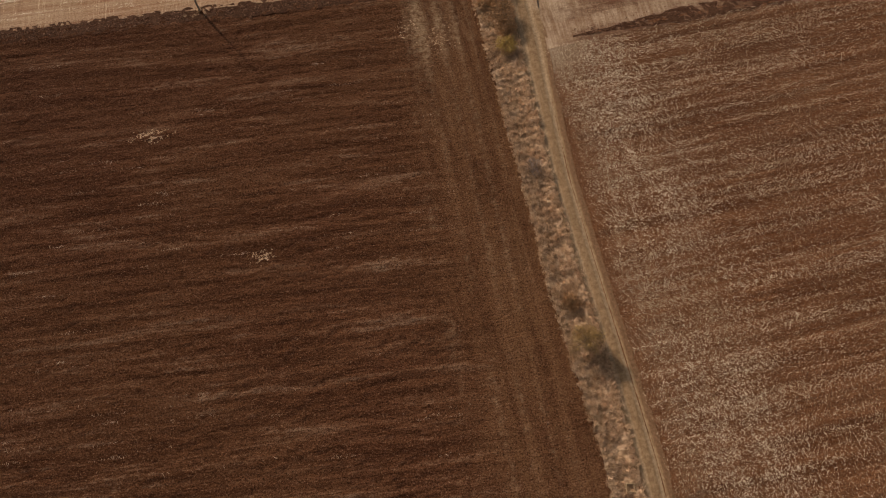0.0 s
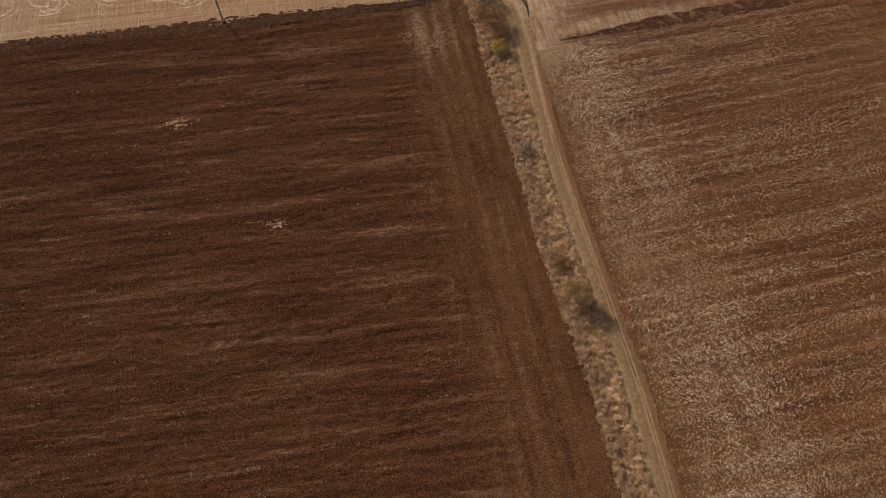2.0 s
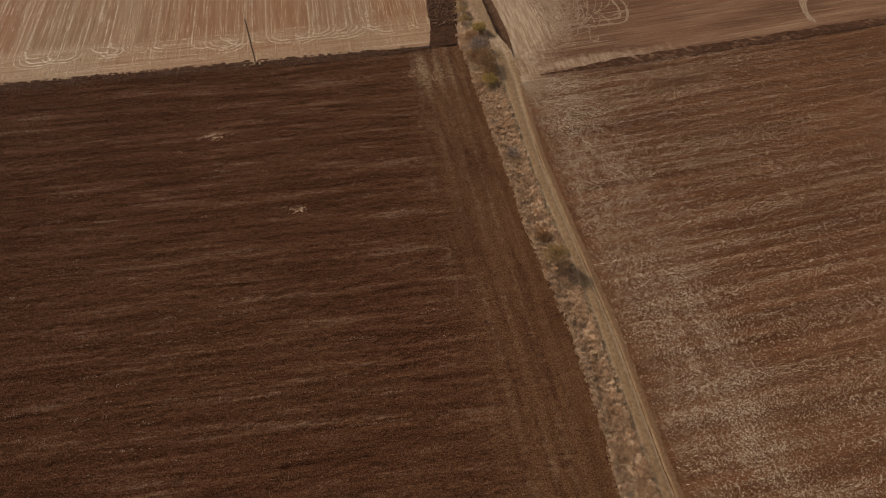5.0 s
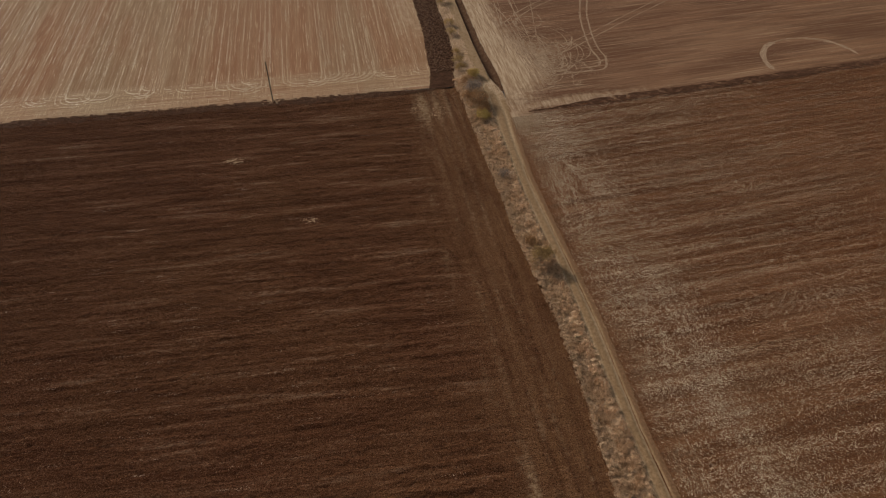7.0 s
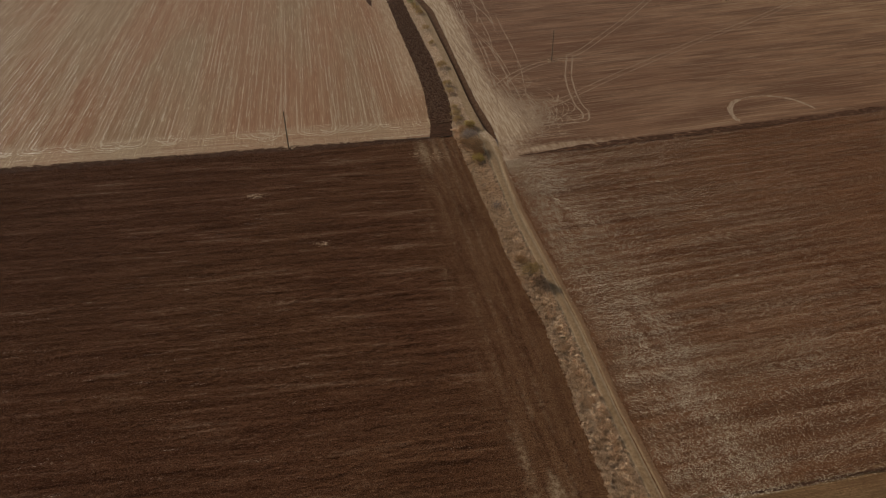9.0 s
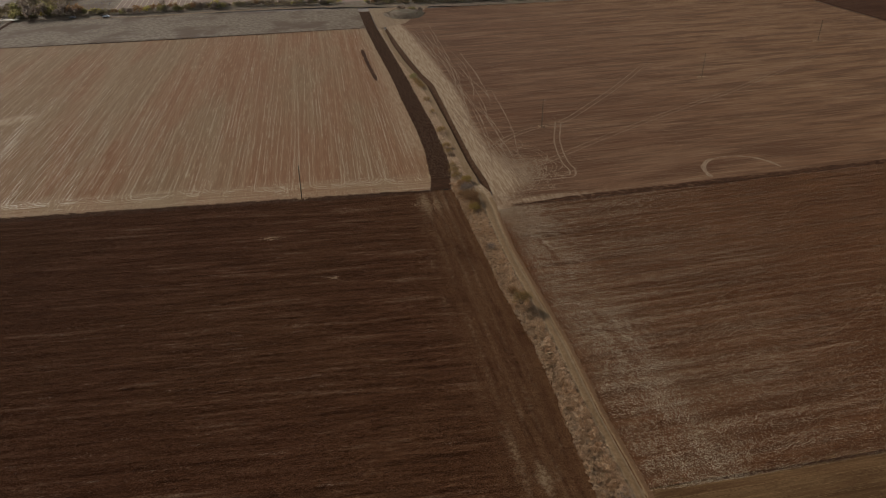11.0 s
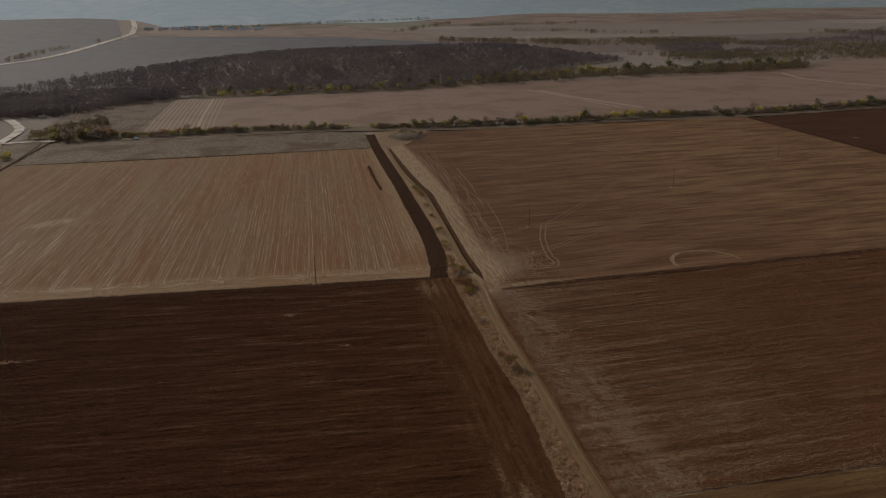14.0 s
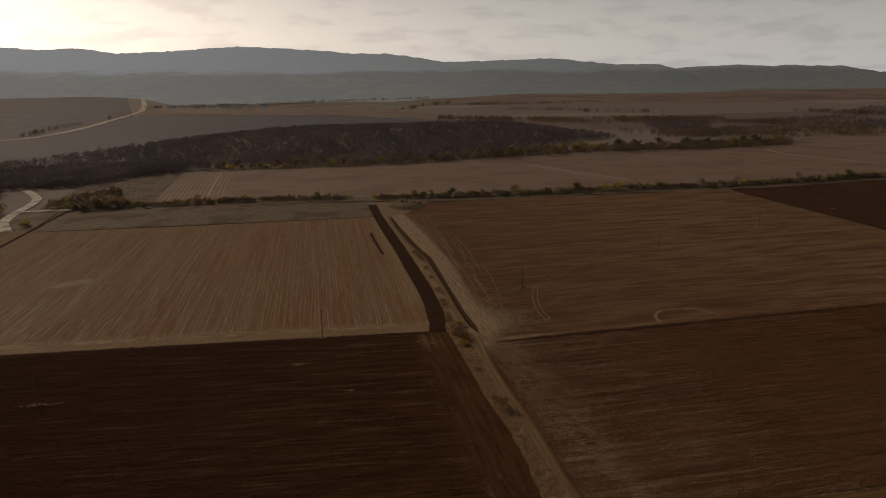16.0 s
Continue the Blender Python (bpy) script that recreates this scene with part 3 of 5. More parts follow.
def resample(line, n):
    p = np.asarray(line, float)
    d = np.r_[0, np.cumsum(np.hypot(*np.diff(p, axis=0).T))]
    s = np.linspace(0, d[-1], n)
    return np.stack([np.interp(s, d, p[:, 0]), np.interp(s, d, p[:, 1])], -1)


def smooth_line(line, n):
    """A Catmull-Rom line through a few points."""
    p = np.asarray(line, float)
    p = np.vstack([2 * p[0] - p[1], p, 2 * p[-1] - p[-2]])
    out = []
    for k in range(1, len(p) - 2):
        t = np.linspace(0, 1, 24, endpoint=False)[:, None]
        a, b, c, d = p[k - 1], p[k], p[k + 1], p[k + 2]
        out.append(0.5 * (2 * b + (c - a) * t + (2 * a - 5 * b + 4 * c - d) * t * t + (3 * b - a - 3 * c + d) * t ** 3))
    return resample(np.vstack([*out, p[-2:-1]]), n)


def sheet(name, one, two, nu, nv, material, lift=0.0, relief=None, ragged=0.0, label="", category="field", wear=None, rut=None, dust=None, ease=1.0):
    """Ground between two lines; nu steps along them, nv from one to the other."""
    a, b = resample(one, nu + 1), resample(two, nu + 1)
    if ragged:
        for line, seed in ((a, 3), (b, 9)):
            line += ragged * (np.stack([fbm(line[:, 0] * 0.9, line[:, 1] * 0.9, seed), fbm(line[:, 0] * 0.9, line[:, 1] * 0.9, seed + 20)], -1) - 0.5)
    v = np.linspace(0, 1, nv + 1)[None, :, None] ** ease
    p = a[:, None] * (1 - v) + b[:, None] * v
    x, y = p[..., 0], p[..., 1]
    z = land(x, y) + lift
    if relief:
        z = z + relief(x, y)
    verts = np.stack([x, y, z], -1).reshape(-1, 3)
    i = np.arange(nu)[:, None] * (nv + 1) + np.arange(nv)[None, :]
    quad = np.stack([i, i + 1, i + nv + 2, i + nv + 1], -1).reshape(-1, 4)
    u, w = (b - a)[0], (a[-1] - a[0])
    if w[0] * u[1] - w[1] * u[0] > 0:
        quad = quad[:, ::-1]
    ob = mesh_of(name, verts, quad, material, smooth=True)
    for key, how in (("wear", wear), ("rut", rut), ("dust", dust)):
        if how:
            ob.data.attributes.new(key, "FLOAT", "POINT").data.foreach_set("value", np.clip(how(x, y), 0, 1).astype(np.float32).ravel())
    return tagged(ob, label, category, kind="structure")


def ribbon(name, line, width, n, material, lift, label, category="track", relief=None, nv=4, ragged=0.15, taper=False):
    c = smooth_line(line, n)
    d = np.gradient(c, axis=0)
    d /= np.linalg.norm(d, axis=1)[:, None]
    side = np.stack([-d[:, 1], d[:, 0]], -1)
    w = width / 2 * (0.75 + 0.5 * fbm(c[:, 0] * 0.7, c[:, 1] * 0.7, 5))[:, None]
    if taper:
        w = w * np.clip(4 * np.sin(np.linspace(0.02, math.pi - 0.02, n)), 0, 1)[:, None]
    return sheet(name, c - side * w, c + side * w, n - 1, nv, material, lift, relief, ragged, label, category)


def scatter(name, spots, sizes, verts, faces, material, label, category, flatten=1.0, stretch=None, lean=0.25, wobble=0.0):
    """Many small loose pieces as one object: copies of a tiny shape, turned and sized at random."""
    n, m = len(spots), len(verts)
    turn = rng.uniform(0, 2 * math.pi, n)
    v = np.repeat(np.asarray(verts, float)[None], n, 0) * sizes[:, None, None]
    if wobble:
        v *= rng.uniform(1 - wobble, 1 + wobble, (n, m, 1))
    v[..., 2] *= flatten
    tilt = rng.normal(0, lean, (n, 2))
    v[..., 2] += v[..., 0] * tilt[:, None, 0] + v[..., 1] * tilt[:, None, 1]
    c, s = np.cos(turn)[:, None], np.sin(turn)[:, None]
    out = np.stack([v[..., 0] * c - v[..., 1] * s, v[..., 0] * s + v[..., 1] * c, v[..., 2]], -1) + spots[:, None, :]
    f = np.asarray(faces)[None] + (np.arange(n) * m)[:, None, None]
    ob = mesh_of(name, out.reshape(-1, 3), f.reshape(-1, f.shape[-1]), material)
    return tagged(ob, label, category, kind="stuff")


# ---- the ground sheet and the hills ----
def between(line, other, y):
    """The x of two lines at y."""
    a, b = np.array(line, float), np.array(other, float)
    return np.interp(y, a[:, 1], a[:, 0]), np.interp(y, b[:, 1], b[:, 0])


DITCH_L = [(16.5, -120), (17.0, -60), (17.8, -30), (18.3, -14), (19.0, -4), (19.1, 8), (18.8, 16), (18.2, 24), (17.7, 32), (17.8, 45), (17.5, 57), (17.4, 68), (17.2, 80), (16.9, 90)]
ROAD_L = [(21.5, -120), (22.2, -60), (22.9, -30), (22.8, -14), (22.9, 2), (23.1, 12), (22.9, 22), (22.5, 32), (22.1, 43), (22.2, 52), (22.5, 66), (22.8, 78), (23.0, 84), (23.1, 90)]
ROAD_R = [(25.5, -120), (25.8, -60), (26.0, -30), (25.6, -13), (26.2, 7), (25.9, 21), (25.5, 37), (25.3, 49), (26.2, 65), (27.0, 74), (26.9, 83.8), (25.7, 90)]
F_LEFT = [(10.2, 88), (11.3, 94), (12.2, 105), (13.2, 120), (13.5, 140), (12.8, 172), (12.0, 220), (10.2, 266), (9.2, 305), (8.4, 366)]
F_RIGHT = [(16.4, 88), (18.2, 98), (19.4, 107), (20.1, 121), (20.2, 140), (19.9, 167), (19.2, 192), (18.4, 228), (16.9, 274), (14.9, 324), (15.1, 366)]
BANK_L = [(26.7, 83.8), (26.1, 90), (25.3, 109), (25.7, 138), (25.8, 171), (25.8, 196), (23.9, 213), (21.3, 240), (19.6, 273), (19.0, 315)]
BANK_R = [(28.0, 83.8), (28.4, 90), (27.7, 110), (28.0, 139), (28.6, 171), (29.0, 197), (26.6, 215), (24.6, 242), (22.6, 276), (20.9, 315)]
VERGE_R = [(33.0, 73.4), (35.0, 96), (36.5, 119), (40.2, 181), (40.3, 236), (37.7, 294), (33.0, 330), (52.0, 366)]

xs = np.unique(np.r_[-np.geomspace(280, 4700, 45), np.arange(-260, 9, 20), np.arange(10, 34.1, 0.8), np.arange(40, 300, 20), np.geomspace(300, 4700, 45)])
ys = np.unique(np.r_[-np.geomspace(150, 4700, 24), np.arange(-140, 331, 5), np.arange(345, 1500, 22), np.geomspace(1520, 4700, 50)])
gx, gy = np.meshgrid(xs, ys, indexing="ij")
gz = land(gx, gy) - 0.45 + 0.7 * (fbm(gx / 130, gy / 130, 2) - 0.5) * step(np.hypot(gx, gy), 900, 1500)
for one, two, y0, y1 in ((DITCH_L, ROAD_L, -125, 88), (BANK_L, BANK_R, 86, 314)):
    near_x, far_x = between(one, two, gy)
    gz -= 1.9 * ((gx > near_x - 0.3) & (gx < far_x + 0.3) & (gy > y0) & (gy < y1))
m = len(ys)
i = np.arange(len(xs) - 1)[:, None] * m + np.arange(m - 1)[None, :]
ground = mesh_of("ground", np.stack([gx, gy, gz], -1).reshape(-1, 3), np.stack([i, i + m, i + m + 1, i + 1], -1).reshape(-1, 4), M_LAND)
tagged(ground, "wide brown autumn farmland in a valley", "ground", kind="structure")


NEAR_FOOT = ((-75, 2900), (-16, 2880), (-12.5, 2700), (-10.5, 2330), (6, 2330), (12, 2560), (17, 2900), (34, 3000), (75, 3000))
NEAR_SKY = ((-75, 20), (-50, 30), (-35, 38), (-20.9, 42.8), (-18.8, 40), (-16.2, 42.2), (-13.9, 36.4), (-10.2, 39.2), (-5.6, 45.6), (0.4, 40.1), (3, 35.4), (5.6, 35),
            (8.2, 29.3), (10.2, 22.9), (13.5, 23.6), (18.4, 26), (23.1, 17.2), (26.6, 15.4), (28, 9.3), (29.7, -1.9), (33, -14))


def slope_of(x, y, table, foot, crest, rise):
    """Height of a range at a place, and how far up its slope the place lies."""
    (deg, up), (fdeg, fr) = np.array(table).T, np.array(foot).T
    b, r = np.degrees(np.arctan2(x + 20, y + 150)), np.hypot(x + 20, y + 150)
    near = np.interp(b, fdeg, fr)
    s = (r - near) / (crest - near)
    top = 90.0 + np.interp(b, deg, up) / 1000 * (crest + 20)
    base = land(x, y) - 2.0
    climb = np.clip(s, 0, 1) ** rise
    fold = fbm(b * 1.3 + 40, r / 230, 4, 4) - 0.5
    gully = np.abs(fbm(b * 0.9 + 7, r / 1500, 14, 3) - 0.5)
    z = base * (1 - climb) + top * climb - np.clip(s - 1, 0, 1) * 700
    return z + (fold * 9 - gully * 16) * step(s, 0.45, 0.8) * step(-s, -0.97, -0.6), s


def hills(name, table, foot, crest, rise, rough, label):
    """A wooded range: its skyline by bearing, in degrees and thousandths of the distance."""
    deg = np.array(table)[:, 0]
    bearings = np.radians(np.linspace(deg[0], deg[-1], 560))
    near = np.interp(np.degrees(bearings), *np.array(foot).T)
    s = np.linspace(0, 1.12, 64)
    rr = near[:, None] + (crest - near)[:, None] * s[None]
    x, y = -20 + np.sin(bearings)[:, None] * rr, -150 + np.cos(bearings)[:, None] * rr
    z, _ = slope_of(x, y, table, foot, crest, rise)
    z = z + rough * fbm(x / 22, y / 50, 8, 2) * step(s, 0.4, 0.9)[None]
    n, m = len(bearings), len(s)
    k = np.arange(n - 1)[:, None] * m + np.arange(m - 1)[None, :]
    quad = np.stack([k, k + m, k + m + 1, k + 1], -1).reshape(-1, 4)
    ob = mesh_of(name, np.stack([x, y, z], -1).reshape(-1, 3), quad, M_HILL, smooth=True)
    return tagged(ob, label, "hills", kind="structure")


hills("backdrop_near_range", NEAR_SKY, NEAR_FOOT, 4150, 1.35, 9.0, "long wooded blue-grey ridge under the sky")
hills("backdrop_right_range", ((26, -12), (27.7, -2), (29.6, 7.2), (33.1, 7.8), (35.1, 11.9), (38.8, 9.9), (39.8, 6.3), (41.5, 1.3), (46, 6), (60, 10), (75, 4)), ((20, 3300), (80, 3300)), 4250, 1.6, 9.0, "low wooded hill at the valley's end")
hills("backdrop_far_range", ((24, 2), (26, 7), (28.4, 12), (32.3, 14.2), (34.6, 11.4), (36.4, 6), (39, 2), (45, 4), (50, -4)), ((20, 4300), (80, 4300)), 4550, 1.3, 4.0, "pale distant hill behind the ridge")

# ---- the fields ----


def edge_a(x):
    return 88.2 - 0.05 * (x - 10)


def edge_d(x):
    return 73.1 + 0.049 * (x - 32)


def furrows(depth, turn, run, gap, seed, rough=1.1):
    c, s = math.cos(radians(turn)), math.sin(radians(turn))

    def relief(x, y):
        u, v = x * c + y * s, -x * s + y * c
        rows = vnoise(u * run, v / gap, seed) + 0.5 * vnoise(u * run * 4, v / gap * 2.3, seed + 1)
        lumps = vnoise(u * 1.0, v * 2.6, seed + 2) + 0.8 * hash2(np.floor(u * 2.0), np.floor(v * 2.9), seed + 3)
        passes = vnoise(u * 0.6 * run, v / 2.4, seed + 5) - 0.5
        return depth * (rows - 0.75 + 0.9 * passes) + rough * depth * (lumps - 0.9)
    return relief


def wear_d(x, y):
    """Trampled corner by the track, and a faint pale margin."""
    return 0.6 * step(y - 0.75 * (x - 26), 60, 73) + 0.28 * np.exp(-((x - 29.5) / 4.0) ** 2)


def wear_a(x, y):
    """Pale scuffs where machines turn at the upper corner, and broken wheelings along the ditch."""
    broken = 0.25 + 1.0 * vnoise(x * 0.25, y * 0.11, 77)
    lines = 0.24 * np.exp(-((x - 4.9 + 1.5 * np.sin(y * 0.05)) / 1.6) ** 2) + 0.38 * np.exp(-((x - 10.7) / 0.8) ** 2) + 0.34 * np.exp(-((x - 7.6) / 0.9) ** 2) + 0.40 * np.exp(-((x - 13.2) / 0.7) ** 2) + 0.30 * np.exp(-((x - 15.6) / 0.5) ** 2)
    corner = 0.32 * np.exp(-((x - 10) / 7) ** 2 - ((y - 80) / 7) ** 2) + 0.6 * np.exp(-((x - 10.6) / 1.6) ** 2 - ((y + 26) / 3.0) ** 2)
    return 1.05 * lines * broken + corner


def wear_i(x, y):
    """Trampled margin along the trench, widest at the corner."""
    a, b = np.array(BANK_R, float), np.array(VERGE_R, float)
    inner = np.interp(y, a[:, 1], a[:, 0])
    edge = inner + 0.62 * (np.interp(y, b[:, 1], b[:, 0]) - inner)
    margin = 1.0 - step(x - edge, -4.0, 5.5 + 10.0 * np.exp(-((y - 90) / 20) ** 2))
    margin = margin * (0.6 + 0.5 * step(y, 78, 96))
    return np.maximum(margin, 0.55 * np.exp(-((y - edge_d(x) - 2.5) / 3.0) ** 2) * step(-x, -90, -40)) + 0.38 * np.exp(-((x - 43) / 8) ** 2 - ((y - 100) / 17) ** 2)


def wear_e(x, y):
    """A pale trampled patch and the strip beside the ploughed clods."""
    patch = 1.1 * np.exp(-((x + 141) / 10) ** 2 - ((y - 187 - 0.4 * (x + 141)) / 5.5) ** 2)
    return np.maximum(patch, 0.52 * step(x, -2, 11) * step(y, 100, 130)) + 0.35 * np.exp(-((y - edge_a(x) - 3) / 4) ** 2)

ridge_a = furrows(0.12, -3.1, 0.05, 0.8, 1, 1.9)


def furrow_a(x, y):
    """Ridges that fade out on the headland beside the ditch."""
    return ridge_a(x, y) * (1 - 0.5 * step(x + 8 * fbm(x * 0.12, y * 0.12, 12), 3, 16))


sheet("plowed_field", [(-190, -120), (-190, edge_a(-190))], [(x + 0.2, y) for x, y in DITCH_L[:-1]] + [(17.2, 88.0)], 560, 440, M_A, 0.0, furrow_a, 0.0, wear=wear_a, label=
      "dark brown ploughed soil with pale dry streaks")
ridge_d = furrows(0.12, 2.8, 0.035, 0.8, 11)


def furrow_d(x, y):
    """Ridges that fade out beside the track and in the trampled corner."""
    road = np.interp(y, *np.array(ROAD_R, float).T[::-1])
    return ridge_d(x, y) * (1 - 0.95 * step(wear_d(x, y), 0.3, 0.8)) * step(x - road, 0.6, 3.0) - 0.05 * step(road + 0.9 - x, 0.0, 1.0)


sheet("strawy_field", [(25.2, -31.2), (24.9, -13), (25.5, 7), (25.2, 21), (24.8, 37), (24.6, 49), (25.5, 65), (27.6, 73.4)], [(195, -29.2), (195, edge_d(195))], 340, 340, M_D, 0.0, furrow_d, 0.0, wear=wear_d, ease=1.25, label=
      "reddish brown tilled soil littered with pale straw")
sheet("olive_stubble_field", [(25.0, -120), (25.2, -30.4)], [(195, -120), (195, -28.4)], 180, 160, M_OLIVE, -0.10, furrows(0.09, 1.0, 0.05, 0.7, 21), 0.0,
      "olive-brown stubble field with shallow tyre lines")
sheet("stubble_field", [(-206, edge_a(-206) + 0.6), (-206, 318)], [(x + 0.5, max(88.9, y)) for x, y in F_LEFT[:-2]] + [(9.4, 318)], 240, 220, M_E, 0.02, furrows(0.03, 90, 0.05, 0.6, 31), 0.5, wear=wear_e, label=
      "tan harvested stubble field with pale chaff lines")
sheet("stubble_field_beyond", [(-380, 108), (-380, 318)], [(-207, edge_a(-207)), (-207, 318)], 60, 40, M_E, 0.0, None, 0.3, "reddish tan stubble field past a dark furrow")
sheet("harrowed_field", [(26.9, 71.6), (27.4, 79), *BANK_R], [(301, edge_d(301) + 0.4), (301, 315)], 240, 240, M_I, 0.02, furrows(0.02, 2.8, 0.03, 1.6, 41), 0.0, wear=wear_i, ease=1.9, label=
      "brown harrowed field with a pale trampled margin")
sheet("harrowed_field_top", [(20.3, 315), (30, 340), (52, 368)], [(301, 315), (301, 340), (301, 368)], 60, 160, M_I, 0.02, None, 0.0, wear=wear_i, ease=1.9, label=
      "far end of a brown harrowed field")
sheet("harrowed_field_near", [(195, edge_d(195) - 120), (195, edge_d(195))], [(420, -10), (420, edge_d(420))], 50, 50, M_D, -0.03, None, 0.0, "brown tilled soil with scattered straw")
sheet("dark_field", [(302, edge_d(302)), (302, 364)], [(640, 120), (640, 400)], 80, 90, M_DARKFIELD, 0.0, furrows(0.08, 10, 0.04, 1.5, 51), 0.3, "dark freshly ploughed field beside a hedge")
sheet("fallow_field", [(-206, 319), (-212, 397)], [(8.8, 319), (8.6, 380)], 90, 220, M_FALLOW, 0.0, lambda x, y: 0.5 * (fbm(x * 0.5, y * 0.5, 61) - 0.5), 0.4, "grey-green fallow strip of dead weeds")
sheet("fallow_field_corner", [(-290, 319), (-236, 395)], [(-207, 319), (-213, 397)], 40, 40, M_FALLOW, 0.0, lambda x, y: 0.5 * (fbm(x * 0.5, y * 0.5, 62) - 0.5), 0.3, "weedy field corner beside the gravel road")

clod_relief = lambda x, y: 0.22 * (fbm(x * 1.1, y * 1.1, 71) - 0.5) + 0.16 * (vnoise(x * 3, y * 3, 72) - 0.5)
sheet("plowed_strip", F_LEFT, F_RIGHT, 420, 22, M_CLOD, 0.12, clod_relief, 1.0, "narrow strip of dark freshly turned clods", "ploughed strip")
ribbon("deep_furrow", [(-190, edge_a(-190) - 0.3), (-90, edge_a(-90) - 0.3), (11.0, edge_a(11) - 0.3)], 3.2, 420, M_CLOD, 0.03, "dark line of turned clods along a field edge", "furrow", clod_relief, 5, 0.6, True)
ribbon("deep_furrow", [(31.5, edge_d(31.5) + 0.3), (120, edge_d(120) + 0.3), (300, edge_d(300) + 0.3)], 3.0, 420, M_CLOD, 0.06, "dark line of turned clods along a field edge", "furrow", clod_relief, 5, 0.6, True)
ribbon("deep_furrow", [(38, -31.5), (75, -30.9), (194, -29)], 0.45, 240, M_CLOD, 0.0, "thin dark furrow between two fields", "furrow", None, 3, 0.5)
ribbon("deep_furrow", [(-206.5, 150), (-206.5, 280), (-207, 396)], 2.6, 100, M_CLOD, 0.12, "dark furrow between two fields", "furrow", None, 3, 0.5)
ribbon("deep_furrow", [(3.0, 268), (3.6, 240), (5.2, 208)], 1.7, 60, M_CLOD, 0.16, "short dark gash of turned earth in stubble", "furrow", clod_relief, 4, 0.8, True)
ribbon("deep_furrow", [(-206, 318.5), (-100, 316.8), (9, 318.8)], 1.3, 200, M_CLOD, 0.1, "dark furrow between stubble and fallow land", "furrow", None, 3, 0.5)

# ---- the ditch, the track and the verge ----


def ditch_relief(x, y):
    a, b = between(DITCH_L, ROAD_L, y)
    u = np.clip((x - a) / (b - a), 0, 1)
    return -0.35 * np.sin(math.pi * u) ** 1.5 + 0.42 * (fbm(x * 0.8, y * 1.7, 81) - 0.3) + 0.28 * (vnoise(x * 2.2, y * 2.7, 84) - 0.4) * (0.5 + vnoise(x * 0.5, y * 0.3, 87))


sheet("ditch", DITCH_L, ROAD_L, 900, 34, M_DITCH, 0.03, ditch_relief, 0.5, "shallow ditch overgrown with dry grass", "ditch")


def road_relief(x, y):
    a, b = between(ROAD_L, ROAD_R, y)
    u = np.clip((x - a) / (b - a), 0, 1)
    return -0.12 * (np.exp(-((u - 0.20) / 0.11) ** 2) + np.exp(-((u - 0.74) / 0.11) ** 2)) + 0.05 * (fbm(x, y * 0.6, 91) - 0.5)


def road_u(x, y):
    a, b = between(ROAD_L, ROAD_R, y)
    return (x - a) / (b - a)


sheet("dirt_road", [(x - 0.4, y) for x, y in ROAD_L], [(x + 0.5, y) for x, y in ROAD_R], 440, 30, M_ROAD, 0.03, road_relief, 0.5, "narrow sandy dirt track with two wheel ruts", "road",
      wear=lambda x, y: step(-np.abs(road_u(x, y) - 0.42), -0.62, -0.36) + 0.6 * step(y, 66, 78),
      dust=lambda x, y: 0.55 * step(y + 8 * road_u(x, y), 76, 92),
      rut=lambda x, y: np.exp(-((road_u(x, y) - 0.20) / 0.11) ** 2) + np.exp(-((road_u(x, y) - 0.74) / 0.12) ** 2))

MID = [(x - 2.3, y) for x, y in BANK_L]
MID[0], MID[1], MID[-1] = (22.9, 86), (23.1, 90), (17.4, 315)
F_SIDE = [(17.0, 86), *F_RIGHT[1:9], (16.0, 315)]
sheet("upper_ditch", [(x - 0.6, y) for x, y in F_SIDE], [(x + 0.4, y) for x, y in MID], 300, 12, M_DITCH, 0.03, lambda x, y: 0.5 * (fbm(x * 0.9, y * 0.9, 82) - 0.5), 0.5, "weedy strip between ploughed earth and track", "ditch")
sheet("dirt_road_upper", [(22.9, 89.5), *MID[2:]], [(25.8, 89.5), *[(x + 0.2, y) for x, y in BANK_L[2:]]], 260, 8, M_ROAD, 0.05, lambda x, y: 0.06 * (fbm(x, y, 92) - 0.5), 0.0, "dry dirt track beside a trench", "road", wear=lambda x, y: 0.9 + 0 * x, rut=lambda x, y: 0.45 + 0 * x, dust=lambda x, y: 0.1 + 0 * x)


def trench_relief(x, y):
    a, b = between(BANK_L, BANK_R, y)
    u = np.clip((x - a) / (b - a), 0, 1)
    return -0.8 * step(y, 83.5, 88) * np.sin(math.pi * u) + 0.3 * (fbm(x * 1.2, y * 1.2, 83) - 0.5) * np.sin(math.pi * u)


sheet("trench", BANK_L, BANK_R, 300, 14, M_TRENCH, 0.06, trench_relief, 0.4, "dug trench with dark raw earth sides", "trench")
sheet("track_junction", [(15.5, 315), (15.2, 378)], [(33.2, 326), (55, 374)], 60, 30, M_VERGE, 0.05, lambda x, y: 0.1 * (fbm(x * 0.6, y * 0.6, 85) - 0.5), 0.8, "pale dirt junction round a scrubby mound", "road")

# the mound at the junction
mu = np.linspace(0, 1, 22)[:, None]
mt = np.linspace(0, 2 * math.pi, 49)[None, :]
mx, my = 36 + 12.5 * mu * np.cos(mt) * (1 + 0.12 * np.sin(3 * mt)), 351 + 15 * mu * np.sin(mt) * (1 + 0.1 * np.cos(2 * mt))
mz = 2.6 * (1 - mu ** 2) * (0.7 + 0.6 * fbm(mx * 0.3, my * 0.3, 86)) + 0.02
k = np.arange(21)[:, None] * 49 + np.arange(48)[None, :]
